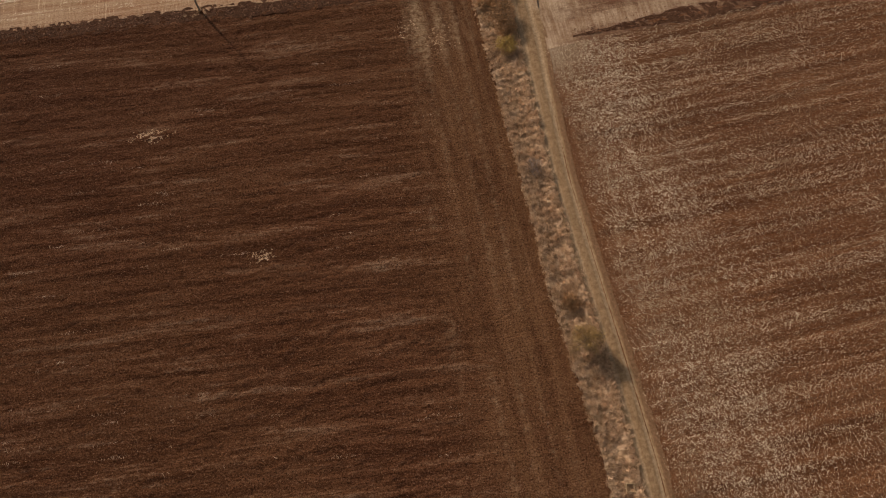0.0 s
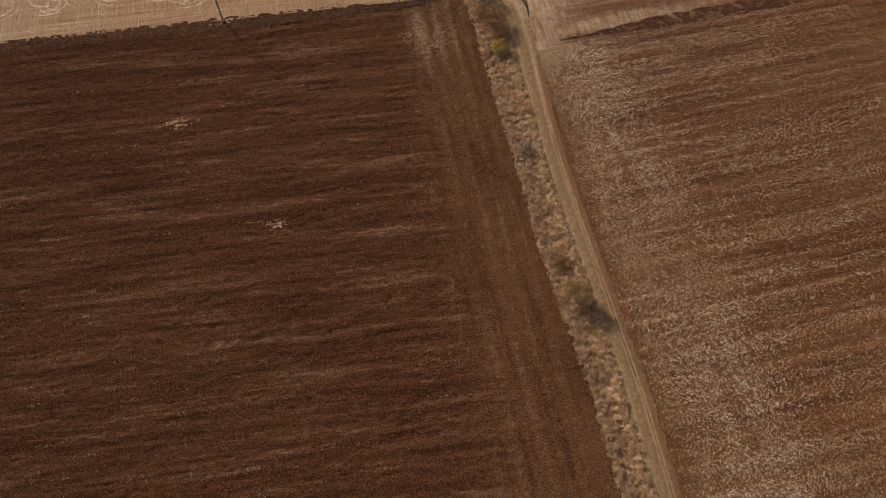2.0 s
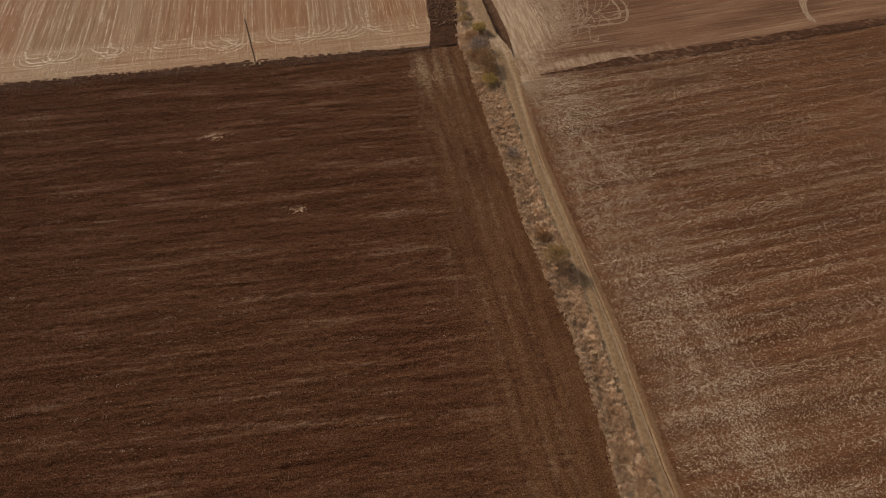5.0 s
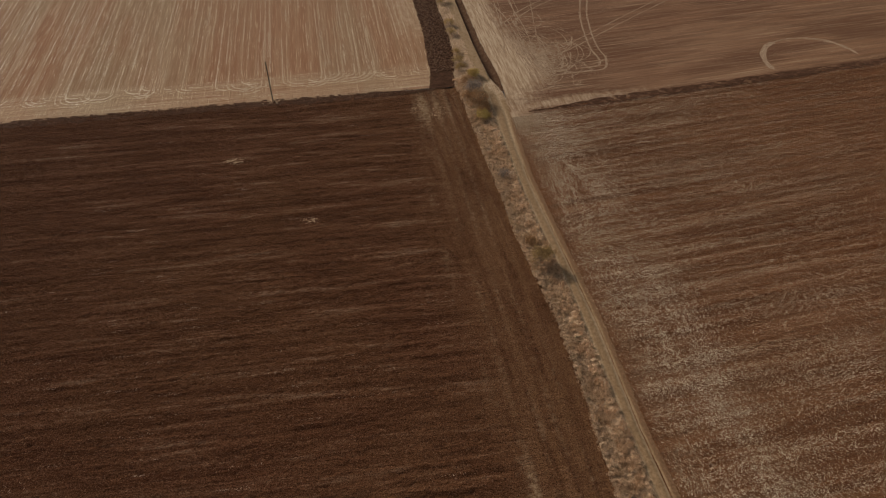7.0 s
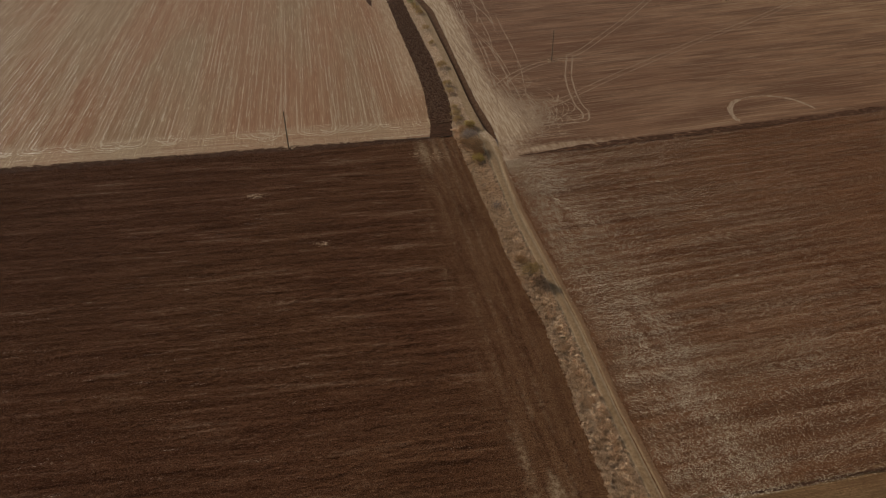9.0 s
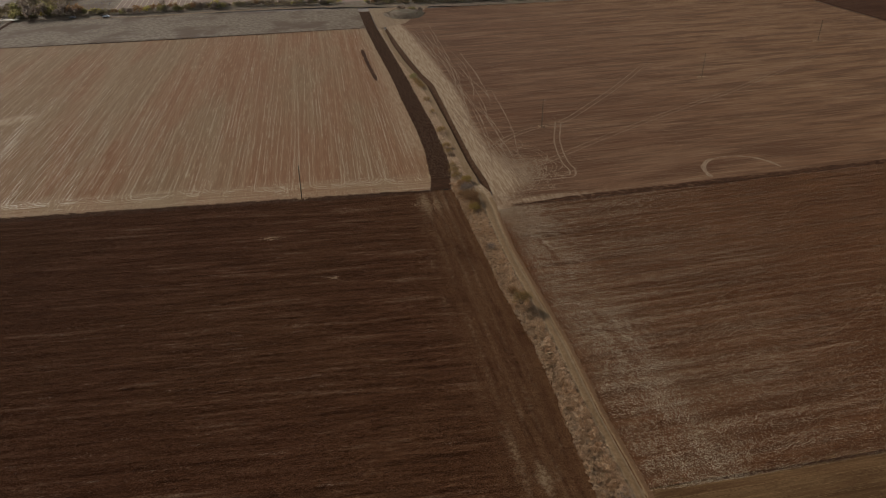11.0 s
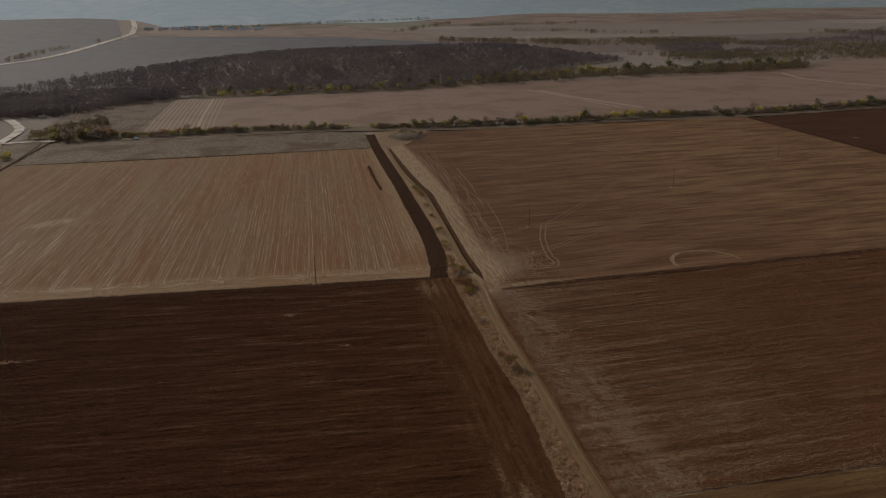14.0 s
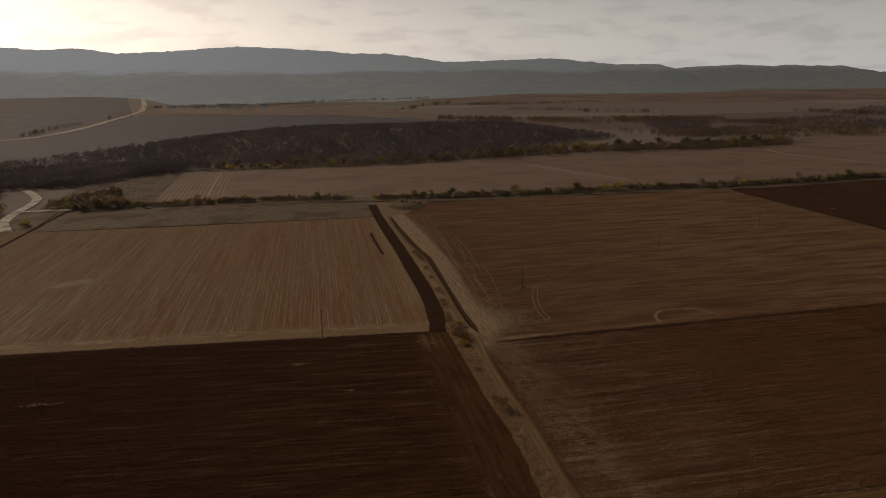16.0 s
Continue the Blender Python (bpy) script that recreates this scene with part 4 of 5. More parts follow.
tagged(mesh_of("mound", np.stack([mx, my, mz], -1).reshape(-1, 3), np.stack([k, k + 49, k + 50, k + 1], -1).reshape(-1, 4), M_HEDGEROW, smooth=True), "low scrubby mound of weeds and rubble", "mound", kind="structure")

# tyre marks in the harrowed field
TRACK = "pale tyre tracks pressed into harrowed soil"


def tyre_pair(line, gap=2.0, wide=0.45, n=90, lift=0.038):
    c = smooth_line(line, n)
    d = np.gradient(c, axis=0)
    d /= np.linalg.norm(d, axis=1)[:, None]
    side = np.stack([-d[:, 1], d[:, 0]], -1)
    for s in (-gap / 2, gap / 2):
        ribbon("tyre_track", (c + side * s)[::8], wide, n, M_TRACK, lift, TRACK, "tyre track", None, 2, 0.25)


tyre_pair([(66.8, 139), (63.6, 130), (60.2, 120), (57.7, 108), (56.6, 98), (56.9, 92.5), (54.0, 89.5), (49.5, 90)], 2.0, 0.5, lift=0.056)
tyre_pair([(40, 97), (49.3, 101.8), (77.4, 119.6), (113.3, 140.7), (154.8, 163.4), (226, 208)], 2.2, 0.3, 220, 0.05)
tyre_pair([(67, 138), (72.3, 142), (82.2, 152), (104, 175), (132, 208)], 2.2, 0.3, 120, 0.053)
tyre_pair([(36, 118), (46, 128), (59, 135), (70, 134)], 2.0, 0.35, lift=0.059)
for k in range(80):
    cx, cy = 42.0 + rng.normal(0, 3.6), 101 + rng.normal(0, 9)
    r0, r1, a0 = rng.uniform(3, 9), rng.uniform(4, 12), rng.uniform(0, 6.28)
    sweep = rng.uniform(1.6, 4.2)
    arc = [(max(36.0 + 0.05 * k, cx + r0 * math.cos(a0 + sweep * q / 6)), max(81.0 + 0.12 * k, cy + r1 * math.sin(a0 + sweep * q / 6))) for q in range(7)]
    ribbon("tyre_track", arc, rng.uniform(0.12, 0.28), 60, M_TRACK, 0.036 + 0.0002 * k, TRACK, "tyre track", None, 2, 0.4, True)
for k in range(44):
    y0 = rng.uniform(88, 270)
    x0 = np.interp(y0, [73, 119, 181, 236, 294], [34, 37, 41, 41, 38.5]) + rng.uniform(-5, 9)
    bend = rng.uniform(-5, 6)
    ribbon("tyre_track", [(x0, y0), (x0 + 1 + 0.4 * bend, y0 + 16), (x0 + bend, y0 + 36), (x0 + 1.3 * bend, y0 + 60)], rng.uniform(0.16, 0.36), 60, M_TRACK, 0.062 + 0.0003 * k, TRACK, "tyre track", None, 2, 0.5, True)
# a half ring where a machine turned
for a0, a1, wide in ((3.35, 1.95, 1.5), (2.1, 1.15, 0.35), (1.3, 0.05, 1.1)):
    ribbon("turning_ring", [(109.5 + 12.6 * math.cos(a0 + (a1 - a0) * q / 8), 82.0 + 12.4 * math.sin(a0 + (a1 - a0) * q / 8)) for q in range(9)], wide, 90, M_RING, 0.04, "pale ring left by a turning machine", "tyre track", None, 3, 0.6, True)


# ---- the land behind the flight's end ----
sheet("plowed_field_beyond", [(-190, -340), (-190, -119.6)], [(15.2, -340), (17.0, -119.6)], 220, 160, M_A, -0.02, furrows(0.12, -3.1, 0.05, 0.8, 1, 1.0), 0.0, wear=wear_a, label="dark brown ploughed soil reaching far back")
sheet("olive_stubble_beyond", [(24.2, -340), (25.0, -119.6)], [(195, -340), (195, -119.6)], 100, 90, M_OLIVE, -0.11, furrows(0.09, 1.0, 0.05, 0.7, 21), 0.0, "olive-brown stubble reaching far back")
sheet("ditch_beyond", [(15.0, -340), (16.5, -119.8)], [(20.4, -340), (21.5, -119.8)], 200, 14, M_DITCH, 0.02, lambda x, y: 0.5 * (fbm(x * 1.1, y * 1.1, 81) - 0.5), 0.5, "shallow ditch overgrown with dry grass", "ditch")
sheet("dirt_road_beyond", [(20.0, -340), (21.1, -119.8)], [(25.0, -340), (26.0, -119.8)], 200, 20, M_ROAD, 0.05, None, 0.8, "narrow sandy dirt track with two wheel ruts", "road", wear=lambda x, y: 0.85 + 0 * x,
      rut=lambda x, y: np.exp(-((x - 22.0 + 0.005 * (-120 - y)) / 0.4) ** 2) + np.exp(-((x - 24.1 + 0.005 * (-120 - y)) / 0.4) ** 2), dust=lambda x, y: 0 * x)

# ---- farther land ----
sheet("orchard_plot", [(-232, 412), (-240, 592)], [(-152, 406), (-160, 600)], 60, 60, M_FALLOW, 0.0, None, 1.0, "grey plot of dead weeds beyond a track")
sheet("striped_plot", [(-152, 406), (-160, 600)], [(-100, 404), (-114, 604)], 60, 40, M_BROWN, 0.0, None, 0.5, "brown plot with pale planted rows")
for k in range(14):
    x0 = -150 + 3.7 * k
    ribbon("planted_row", [(x0, 408), (x0 - 6, 500), (x0 - 10, 598)], 0.7 if k != 10 else 2.4, 60, M_CONCRETE, 0.12, "pale row between plantings", "row", None, 3, 0.6)
sheet("brown_field", [(-100, 404), (-114, 604)], [(214, 404), (190, 640)], 80, 140, M_BROWN, 0.0, None, 0.6, "plain brown field between two hedges")
sheet("brown_field_right", [(213, 404), (189, 640)], [(567, 420), (522, 690)], 80, 140, M_BROWN, 0.006, None, 0.6, "plain brown field below a wood")
sheet("brown_field_far", [(566, 420), (521, 690)], [(900, 430), (900, 900)], 60, 60, M_BROWN, 0.0, None, 0.6, "tan field below distant trees")
ribbon("field_track", [(250, 436), (236, 470), (214, 530), (201, 575)], 5.0, 80, M_FARTRACK, 0.16, "pale farm track between brown fields", "track", None, 4, 1.5)
ribbon("field_track", [(232, 444), (222, 480), (205, 540), (190, 580)], 2.6, 80, M_FARTRACK, 0.14, "worn farm track between brown fields", "track", None, 4, 1.0)
ribbon("field_track", [(529, 655), (514, 583), (545, 485)], 5.5, 80, M_FARTRACK, 0.16, "pale farm track between brown fields", "track", None, 4, 1.5)
ribbon("hedge_track", [(-238, 402), (-190, 396), (-131, 389), (-60, 392), (20, 385), (52, 372)], 3.4, 160, M_VERGE, 0.16, "pale dirt track along a hedge", "track", None, 4, 0.8)
ribbon("gravel_road", [(-222, 325), (-234, 352), (-239, 372), (-242.5, 400), (-244, 424), (-247, 447), (-256, 474), (-283, 522), (-316, 559), (-380, 600)], 7, 160, M_GRAVEL, 0.2, "wide white gravel road in a bend", "road", None, 6, 1.5)
ribbon("gravel_road", [(-243, 398), (-226, 400), (-205, 399)], 5, 40, M_GRAVEL, 0.22, "white gravel branch road", "road", None, 4, 1.0)
ribbon("far_road", [(-700, 1000), (-585, 1100), (-515, 1180), (-490, 1347), (-489, 1600), (-489, 1885), (-503, 2000), (-570, 2330), (-727, 2961)], 15, 200, M_GRAVEL, 0.9, "pale country road crossing the valley", "road", None, 4, 2.0)


def afar(*points):
    """Places given by bearing in degrees and distance from the end of the flight."""
    return [(-20 + r * math.sin(radians(b)), -150 + r * math.cos(radians(b))) for b, r in points]


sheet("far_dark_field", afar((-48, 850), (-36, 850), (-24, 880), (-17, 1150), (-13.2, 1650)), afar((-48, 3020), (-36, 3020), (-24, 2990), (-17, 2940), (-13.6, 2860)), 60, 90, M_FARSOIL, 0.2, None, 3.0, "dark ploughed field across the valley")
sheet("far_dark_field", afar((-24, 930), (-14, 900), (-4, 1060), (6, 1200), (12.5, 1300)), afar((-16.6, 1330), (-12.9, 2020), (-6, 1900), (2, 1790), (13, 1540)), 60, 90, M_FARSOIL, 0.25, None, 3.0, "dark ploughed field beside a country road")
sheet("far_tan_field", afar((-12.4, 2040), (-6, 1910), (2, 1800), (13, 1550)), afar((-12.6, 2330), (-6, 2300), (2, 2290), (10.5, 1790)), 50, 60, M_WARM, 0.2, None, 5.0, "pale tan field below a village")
sheet("wood_floor", [(-420, 690), (-372, 640), (-272, 600), (-172, 614), (-60, 618), (54, 606), (116, 622), (192, 662), (273, 722), (420, 880)],
      [(-440, 740), (-320, 880), (-200, 980), (0, 1040), (300, 1060), (430, 960)], 120, 50, M_LITTER, 0.1, None, 4.0, "leaf-strewn floor of a dark wood", "wood floor")
ribbon("hedge_bank", [(-214, 405), (-133, 401), (-60, 406), (6, 394), (74, 380), (140, 378), (211, 381), (310, 378), (460, 393), (640, 405)], 21, 220, M_HEDGEROW, 0.12, "weedy brown bank under a hedge", "bank", lambda x, y: 0.6 * (fbm(x * 0.4, y * 0.4, 66) - 0.4), 8, 2.0)
ribbon("hedge_bank", [(-140, 620), (0, 621), (100, 634), (195, 670), (348, 703), (523, 709), (640, 730)], 30, 160, M_HEDGEROW, 0.12, "weedy brown bank under far trees", "bank", None, 8, 4.0)
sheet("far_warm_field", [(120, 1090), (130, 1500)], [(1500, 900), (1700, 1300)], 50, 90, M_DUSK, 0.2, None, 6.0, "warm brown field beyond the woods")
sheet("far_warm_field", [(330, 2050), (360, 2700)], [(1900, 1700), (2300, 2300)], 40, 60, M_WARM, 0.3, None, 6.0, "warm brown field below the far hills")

# ---- small shapes ----
OCTA_V = [(1, 0, 0.1), (-1, 0, 0), (0, 0.9, 0), (0, -0.9, 0.1), (0.1, 0, 0.8), (0, 0.1, -0.6)]
OCTA_F = [(0, 2, 4), (2, 1, 4), (1, 3, 4), (3, 0, 4), (2, 0, 5), (1, 2, 5), (3, 1, 5), (0, 3, 5)]
STALK_V = np.array([(-1, -0.26, 0.05), (1, -0.2, 0), (1, 0.22, 0.06), (-1, 0.26, 0)])
STALK_F = [(0, 1, 2, 3)]


def strewn(n, x0, x1, y0, y1, keep):
    """Up to n places in a rectangle, kept by a chance."""
    x, y = rng.uniform(x0, x1, n), rng.uniform(y0, y1, n)
    ok = rng.uniform(0, 1, n) < keep(x, y)
    return np.stack([x[ok], y[ok], np.zeros(ok.sum())], -1)


def in_band(line, other, margin=0.0):
    def keep(x, y):
        a, b = between(line, other, y)
        return ((x > a + margin) & (x < b - margin)).astype(float)
    return keep


p = strewn(34000, -130, 16.8, -75, 88, lambda x, y: (y < edge_a(x) - 0.5) * (0.15 + 0.85 * step(vnoise(x * 0.035, y / 0.8, 1), 0.45, 0.8)) * step(-np.hypot(x, y), -140, -30))
p[:, 2] = furrow_a(p[:, 0], p[:, 1]) + 0.02
scatter("soil_clods", p, rng.gamma(2.0, 0.018, len(p)) + 0.025, OCTA_V, OCTA_F, M_CLODS, "loose brown clods on ploughed soil", "clods", 0.8, wobble=0.3)

p = strewn(1700000, 26.2, 165, -32, 78, lambda x, y: (y < edge_d(x) - 0.8) * (0.13 + 0.46 * step(vnoise(x * 0.05, (y - 0.049 * x) / 0.75, 17) * (0.6 + 0.8 * fbm(x * 0.05, y * 0.08, 18)), 0.30, 0.95) + 0.66 * np.exp(-((x - 36.0 + 0.05 * (y - 20)) / 6.5) ** 2) * step(fbm(x * 0.35, y * 0.10, 19), 0.02, 0.62)) * 0.5 * (0.36 + 0.64 * step(-x, -110, -55)) * step(x, 25.6, 28.0))
p[:, 2] = furrow_d(p[:, 0], p[:, 1]) + 0.07
scatter("straw_litter", p, rng.gamma(2.2, 0.013, len(p)) + 0.028, STALK_V * np.array((1.3, 1.15, 1)), STALK_F, M_STRAW, "pale straw scattered over tilled soil", "straw", lean=0.12)

spots = []
for k in range(520):
    x0, y0 = rng.uniform(-125, 6), rng.uniform(-70, 84)
    if fbm(np.array(x0 * 0.03), np.array(y0 * 0.06), 29) < 0.42:
        continue
    length, n = rng.gamma(2.0, 1.5) + 1.0, int(rng.uniform(8, 30))
    t = rng.normal(0, 0.5, n)
    x, y = x0 + t * length, y0 - 0.054 * t * length + rng.normal(0, 0.11, n)
    spots.append(np.stack([x, y, furrow_a(x, y) + 0.05], -1))
p = np.vstack(spots)
scatter("stalk_streaks", p, rng.gamma(2.5, 0.016, len(p)) + 0.03, STALK_V * np.array((1.6, 0.8, 1)), STALK_F, M_STREAK, "thin streaks of dry stalks along furrows", "stalks", lean=0.12)

spots = [(-36.2, 67, 1.3, 0.5, 420), (-20.9, 43.7, 0.9, 0.5, 150), (10.0, 77, 1.3, 1.4, 110), (5.4, 80, 1.2, 0.8, 70), (-108, 52.0, 3.0, 0.35, 520)]
p = np.vstack([np.stack([px + rng.normal(0, w, n), py + rng.normal(0, d, n) - 0.05 * w, np.full(n, 0.06)], -1) for px, py, w, d, n in spots])
scatter("straw_patches", p, rng.gamma(4.0, 0.02, len(p)) + 0.04, STALK_V, STALK_F, M_GRASS, "small heaps of pale straw on ploughed soil", "straw", lean=0.2)

p = strewn(34000, 8, 22, 95, 366, lambda x, y: in_band(F_LEFT, F_RIGHT, 0.2)(x, y) * step(y, 95, 98))
p[:, 2] = 0.2
scatter("strip_clods", p, rng.gamma(2.4, 0.05, len(p)) + 0.06, OCTA_V, OCTA_F, M_CLODS, "big dark clods turned up by a plough", "clods", 0.7, wobble=0.35)
p = np.vstack([np.stack([x, edge_a(x) - 0.3 + rng.normal(0, 0.75, len(x)), np.full(len(x), 0.03)], -1) for x in (rng.uniform(-150, 11, 6500),)]
              + [np.stack([x, edge_d(x) + 0.3 + rng.normal(0, 0.75, len(x)), np.full(len(x), 0.03)], -1) for x in (rng.uniform(32, 240, 9500),)])
scatter("edge_clods", p, rng.gamma(2.2, 0.028, len(p)) + 0.03, OCTA_V, OCTA_F, M_CLODS, "dark clods along the field edges", "clods", 0.7, wobble=0.35)

# lines of chaff in the stubble, some hooked where the machine turned at the headland
spots = []
for k in range(118):
    x0 = -203 + 212 * (k + rng.uniform(-0.4, 0.4)) / 118
    hooked = rng.uniform() < 0.55
    y0 = edge_a(x0) + (rng.uniform(9.5, 12.5) if hooked else rng.uniform(13, 60))
    length = rng.uniform(40, 120) if hooked else rng.uniform(50, 200)
    dense = rng.uniform(6.0, 15.0) * (1.25 if hooked else 1.0)
    side, r = (1 if rng.uniform() < 0.75 else -1), rng.uniform(1.6, 3.4)
    lanes = rng.choice([1, 2, 3], p=(0.4, 0.42, 0.18))
    for q in range(lanes):
        n = int(length * dense)
        t = rng.uniform(0, 1, n)
        y = np.minimum(y0 + t * length, 316)
        keep = rng.uniform(0, 1, n) < (0.15 + 0.85 * step(vnoise(y * 0.10 + k, y * 0 + q, 6), 0.32, 0.62)) * (1.0 - 0.5 * t)
        spots.append(np.stack([x0 + 1.25 * q + rng.normal(0, 0.09, n) + 0.25 * np.sin(y * 0.05 + k), y, np.full(n, 0.04)], -1)[keep])
        if hooked:
            n = int(44 * r)
            a = rng.uniform(0, 1, n) ** 0.8 * 1.9
            rr = r + 1.25 * (q if side < 0 else lanes - 1 - q)
            cx = x0 + side * r + (1.25 * (lanes - 1) if side > 0 else 0.0)
            spots.append(np.stack([cx - side * rr * np.cos(a) + rng.normal(0, 0.1, n), y0 - rr * np.sin(a) * 0.9 + rng.normal(0, 0.1, n), np.full(n, 0.04)], -1))
for k in range(34):
    off, x0, length = rng.uniform(1.5, 13), rng.uniform(-200, 0), rng.uniform(12, 60)
    n = int(length * rng.uniform(4, 9))
    x = np.minimum(x0 + rng.uniform(0, 1, n) * length, 10)
    keep = rng.uniform(0, 1, n) < step(vnoise(x * 0.3 + k, x * 0, 16), 0.3, 0.7)
    spots.append(np.stack([x, edge_a(x) + off + 0.5 * np.sin(x * 0.07 + k) + rng.normal(0, 0.12, n), np.full(n, 0.04)], -1)[keep])
p = np.vstack(spots)
p = p[(p[:, 1] > edge_a(p[:, 0]) + 2.0) & (p[:, 0] < 9)]
scatter("chaff_lines", p, rng.gamma(3.0, 0.017, len(p)) + 0.045, STALK_V * np.array((1.2, 0.95, 1)), STALK_F, M_CHAFF, "broken pale lines of chaff on stubble", "chaff", lean=0.06)

# dry grass: blades bent over in tufts
blades = []
for k in range(12):
    a, r = rng.uniform(0, 6.28), rng.uniform(0.0, 0.3)
    lean_to, tall = rng.uniform(0.2, 0.6), rng.uniform(0.4, 0.85)
    bx, by, ca, sa = r * math.cos(a), r * math.sin(a), math.cos(a), math.sin(a)
    w = rng.uniform(0.018, 0.034)
    mid = (bx + ca * lean_to * 0.35, by + sa * lean_to * 0.35, tall * 0.62)
    tip = (bx + ca * lean_to, by + sa * lean_to, tall * rng.uniform(0.45, 0.95))
    blades.append([(bx - sa * w, by + ca * w, 0), (bx + sa * w, by - ca * w, 0), (mid[0] + sa * w, mid[1] - ca * w, mid[2]), (mid[0] - sa * w, mid[1] + ca * w, mid[2]), tip])
TUFT_V = np.array(blades).reshape(-1, 3)
TUFT_F = np.vstack([np.array([(0, 1, 2), (0, 2, 3), (3, 2, 4)]) + 5 * k for k in range(12)])


def tufts(name, spots, sizes, material, label):
    return scatter(name, spots, sizes, TUFT_V, TUFT_F, material, label, "grass", lean=0.1, wobble=0.12)


p = strewn(22000, 16, 24, -110, 92, lambda x, y: in_band(DITCH_L, ROAD_L, -0.3)(x, y) * (0.3 + 0.7 * step(fbm(x * 1.1, y * 0.8, 5), 0.36, 0.6)))
p[:, 2] = ditch_relief(p[:, 0], p[:, 1])
tufts("ditch_grass", p, rng.uniform(0.4, 0.85, len(p)), M_GRASS, "matted dry straw-coloured grass in a ditch")
p = strewn(3500, 15, 27, 86, 316, lambda x, y: in_band(F_SIDE, MID, 0.1)(x, y) * 0.7)
tufts("verge_grass", p, rng.uniform(0.4, 0.9, len(p)), M_GRASS, "dry weeds along a ploughed strip")
p = np.array([(px + rng.normal(0, 1.3), py + rng.normal(0, 0.7), 0.05) for px, py in ((-28.1, 90.5), (-109.5, 52.0), (59.1, 134.8), (146.4, 180.9), (235.2, 227.8), (321, 272)) for q in range(26)])
tufts("pole_weeds", p, rng.uniform(0.3, 0.8, len(p)), M_GRASS, "dry weeds round the pole feet")
p = np.stack([36 + rng.normal(0, 5.5, 500), 351 + rng.normal(0, 6.5, 500), np.full(500, 1.2)], -1)
tufts("mound_weeds", p, rng.uniform(0.6, 1.3, len(p)), M_FALLOW, "grey-brown weeds on a mound")
p = strewn(900, -206, 9, 320, 392, lambda x, y: 0.8 * (y < 378 - 0.08 * x))
tufts("fallow_weeds", p, rng.uniform(0.25, 0.6, len(p)), M_FALLOW, "grey dead weeds on fallow land")

# ---- shrubs and trees ----


def limb(out, a, b, r0, r1):
    """A tapered three-sided stick from a to b."""
    a, b = np.array(a), np.array(b)
    d = (b - a) / max(1e-6, np.linalg.norm(b - a))
    u = np.cross(d, (0.3, 0.7, 0.2))
    u /= np.linalg.norm(u)
    w = np.cross(d, u)
    k = len(out[0])
    for p, r in ((a, r0), (b, r1)):
        for q in range(3):
            out[0].append(p + r * (u * math.cos(q * 2.094) + w * math.sin(q * 2.094)))
    for q in range(3):
        out[1].append((k + q, k + (q + 1) % 3, k + 3 + (q + 1) % 3, k + 3 + q))


def woody(seed, tall, spread, stems, thick, trunk_part, twigs):
    """Limbs and twig ends of a shrub (many stems) or a tree (one)."""
    g = np.random.default_rng(seed)
    out, ends = ([], []), []

    def grow(p, d, length, r, level):
        q = p + d * length
        limb(out, p, q, r, r * 0.62)
        if level == 0:
            ends.append(q)
            return
        ends.append(q) if level == 1 else None
        for _ in range(twigs if level > 1 else twigs + 1):
            e = d + g.normal(0, 0.55, 3)
            e[2] = abs(e[2]) * 0.8 + 0.12
            grow(q, e / np.linalg.norm(e), length * g.uniform(0.5, 0.8), r * 0.55, level - 1)

    for k in range(stems):
        a = 6.28 * k / stems + g.uniform(-0.4, 0.4)
        d = np.array([math.cos(a) * spread, math.sin(a) * spread, 1.0]) if stems > 1 else np.array([0.03, 0.02, 1.0])
        base = np.array([math.cos(a), math.sin(a), 0]) * (0.12 * tall * spread if stems > 1 else 0) - np.array([0, 0, 0.15])
        grow(base, d / np.linalg.norm(d), tall * trunk_part * g.uniform(0.8, 1.1), thick, 3)
    return np.array(out[0]), np.array(out[1]), np.array(ends)


def leaf_quads(g, spots, size, spread, n):
    """n small leaf sprays round each of the spots."""
    c = np.repeat(spots, n, 0) + g.normal(0, spread, (len(spots) * n, 3))
    u, w = g.normal(0, 1, c.shape), g.normal(0, 1, c.shape)
    u /= np.linalg.norm(u, axis=1)[:, None]
    w -= u * (u * w).sum(1)[:, None]
    w /= np.linalg.norm(w, axis=1)[:, None]
    s = size * g.uniform(0.5, 1.3, len(c))[:, None]
    v = np.stack([c - u * s, c - w * s * 0.6, c + u * s, c + w * s * 0.6], 1).reshape(-1, 3)
    return v, np.arange(len(v)).reshape(-1, 4)


def shrub(name, seed, tall, spread, stems, leaves, material, label, category, size=0.12, per=3, thick=0.05, trunk_part=0.36, twigs=3, puff=0.3):
    root = new(name)
    root.empty_display_size = 0.2
    v, f, ends = woody(seed, tall, spread, stems, thick, trunk_part, twigs)
    mesh_of("trunk", v, f, M_BARK, root)
    if leaves:
        g = np.random.default_rng(seed + 50)
        pick = ends[g.uniform(0, 1, len(ends)) < leaves]
        v, f = leaf_quads(g, pick, size, puff, per)
        v[:, 2] = np.maximum(v[:, 2], 0.05)
        mesh_of("crown", v, f, material, root)
    return tagged(root, label, category)


# shrubs by the ditch
def stand(ob, x, y, z=0.0, turn=0.0, size=1.0):
    ob.matrix_basis = pose(x, y, z, 0, 0, turn) @ Matrix.Diagonal((size, size, size, 1))
    return ob


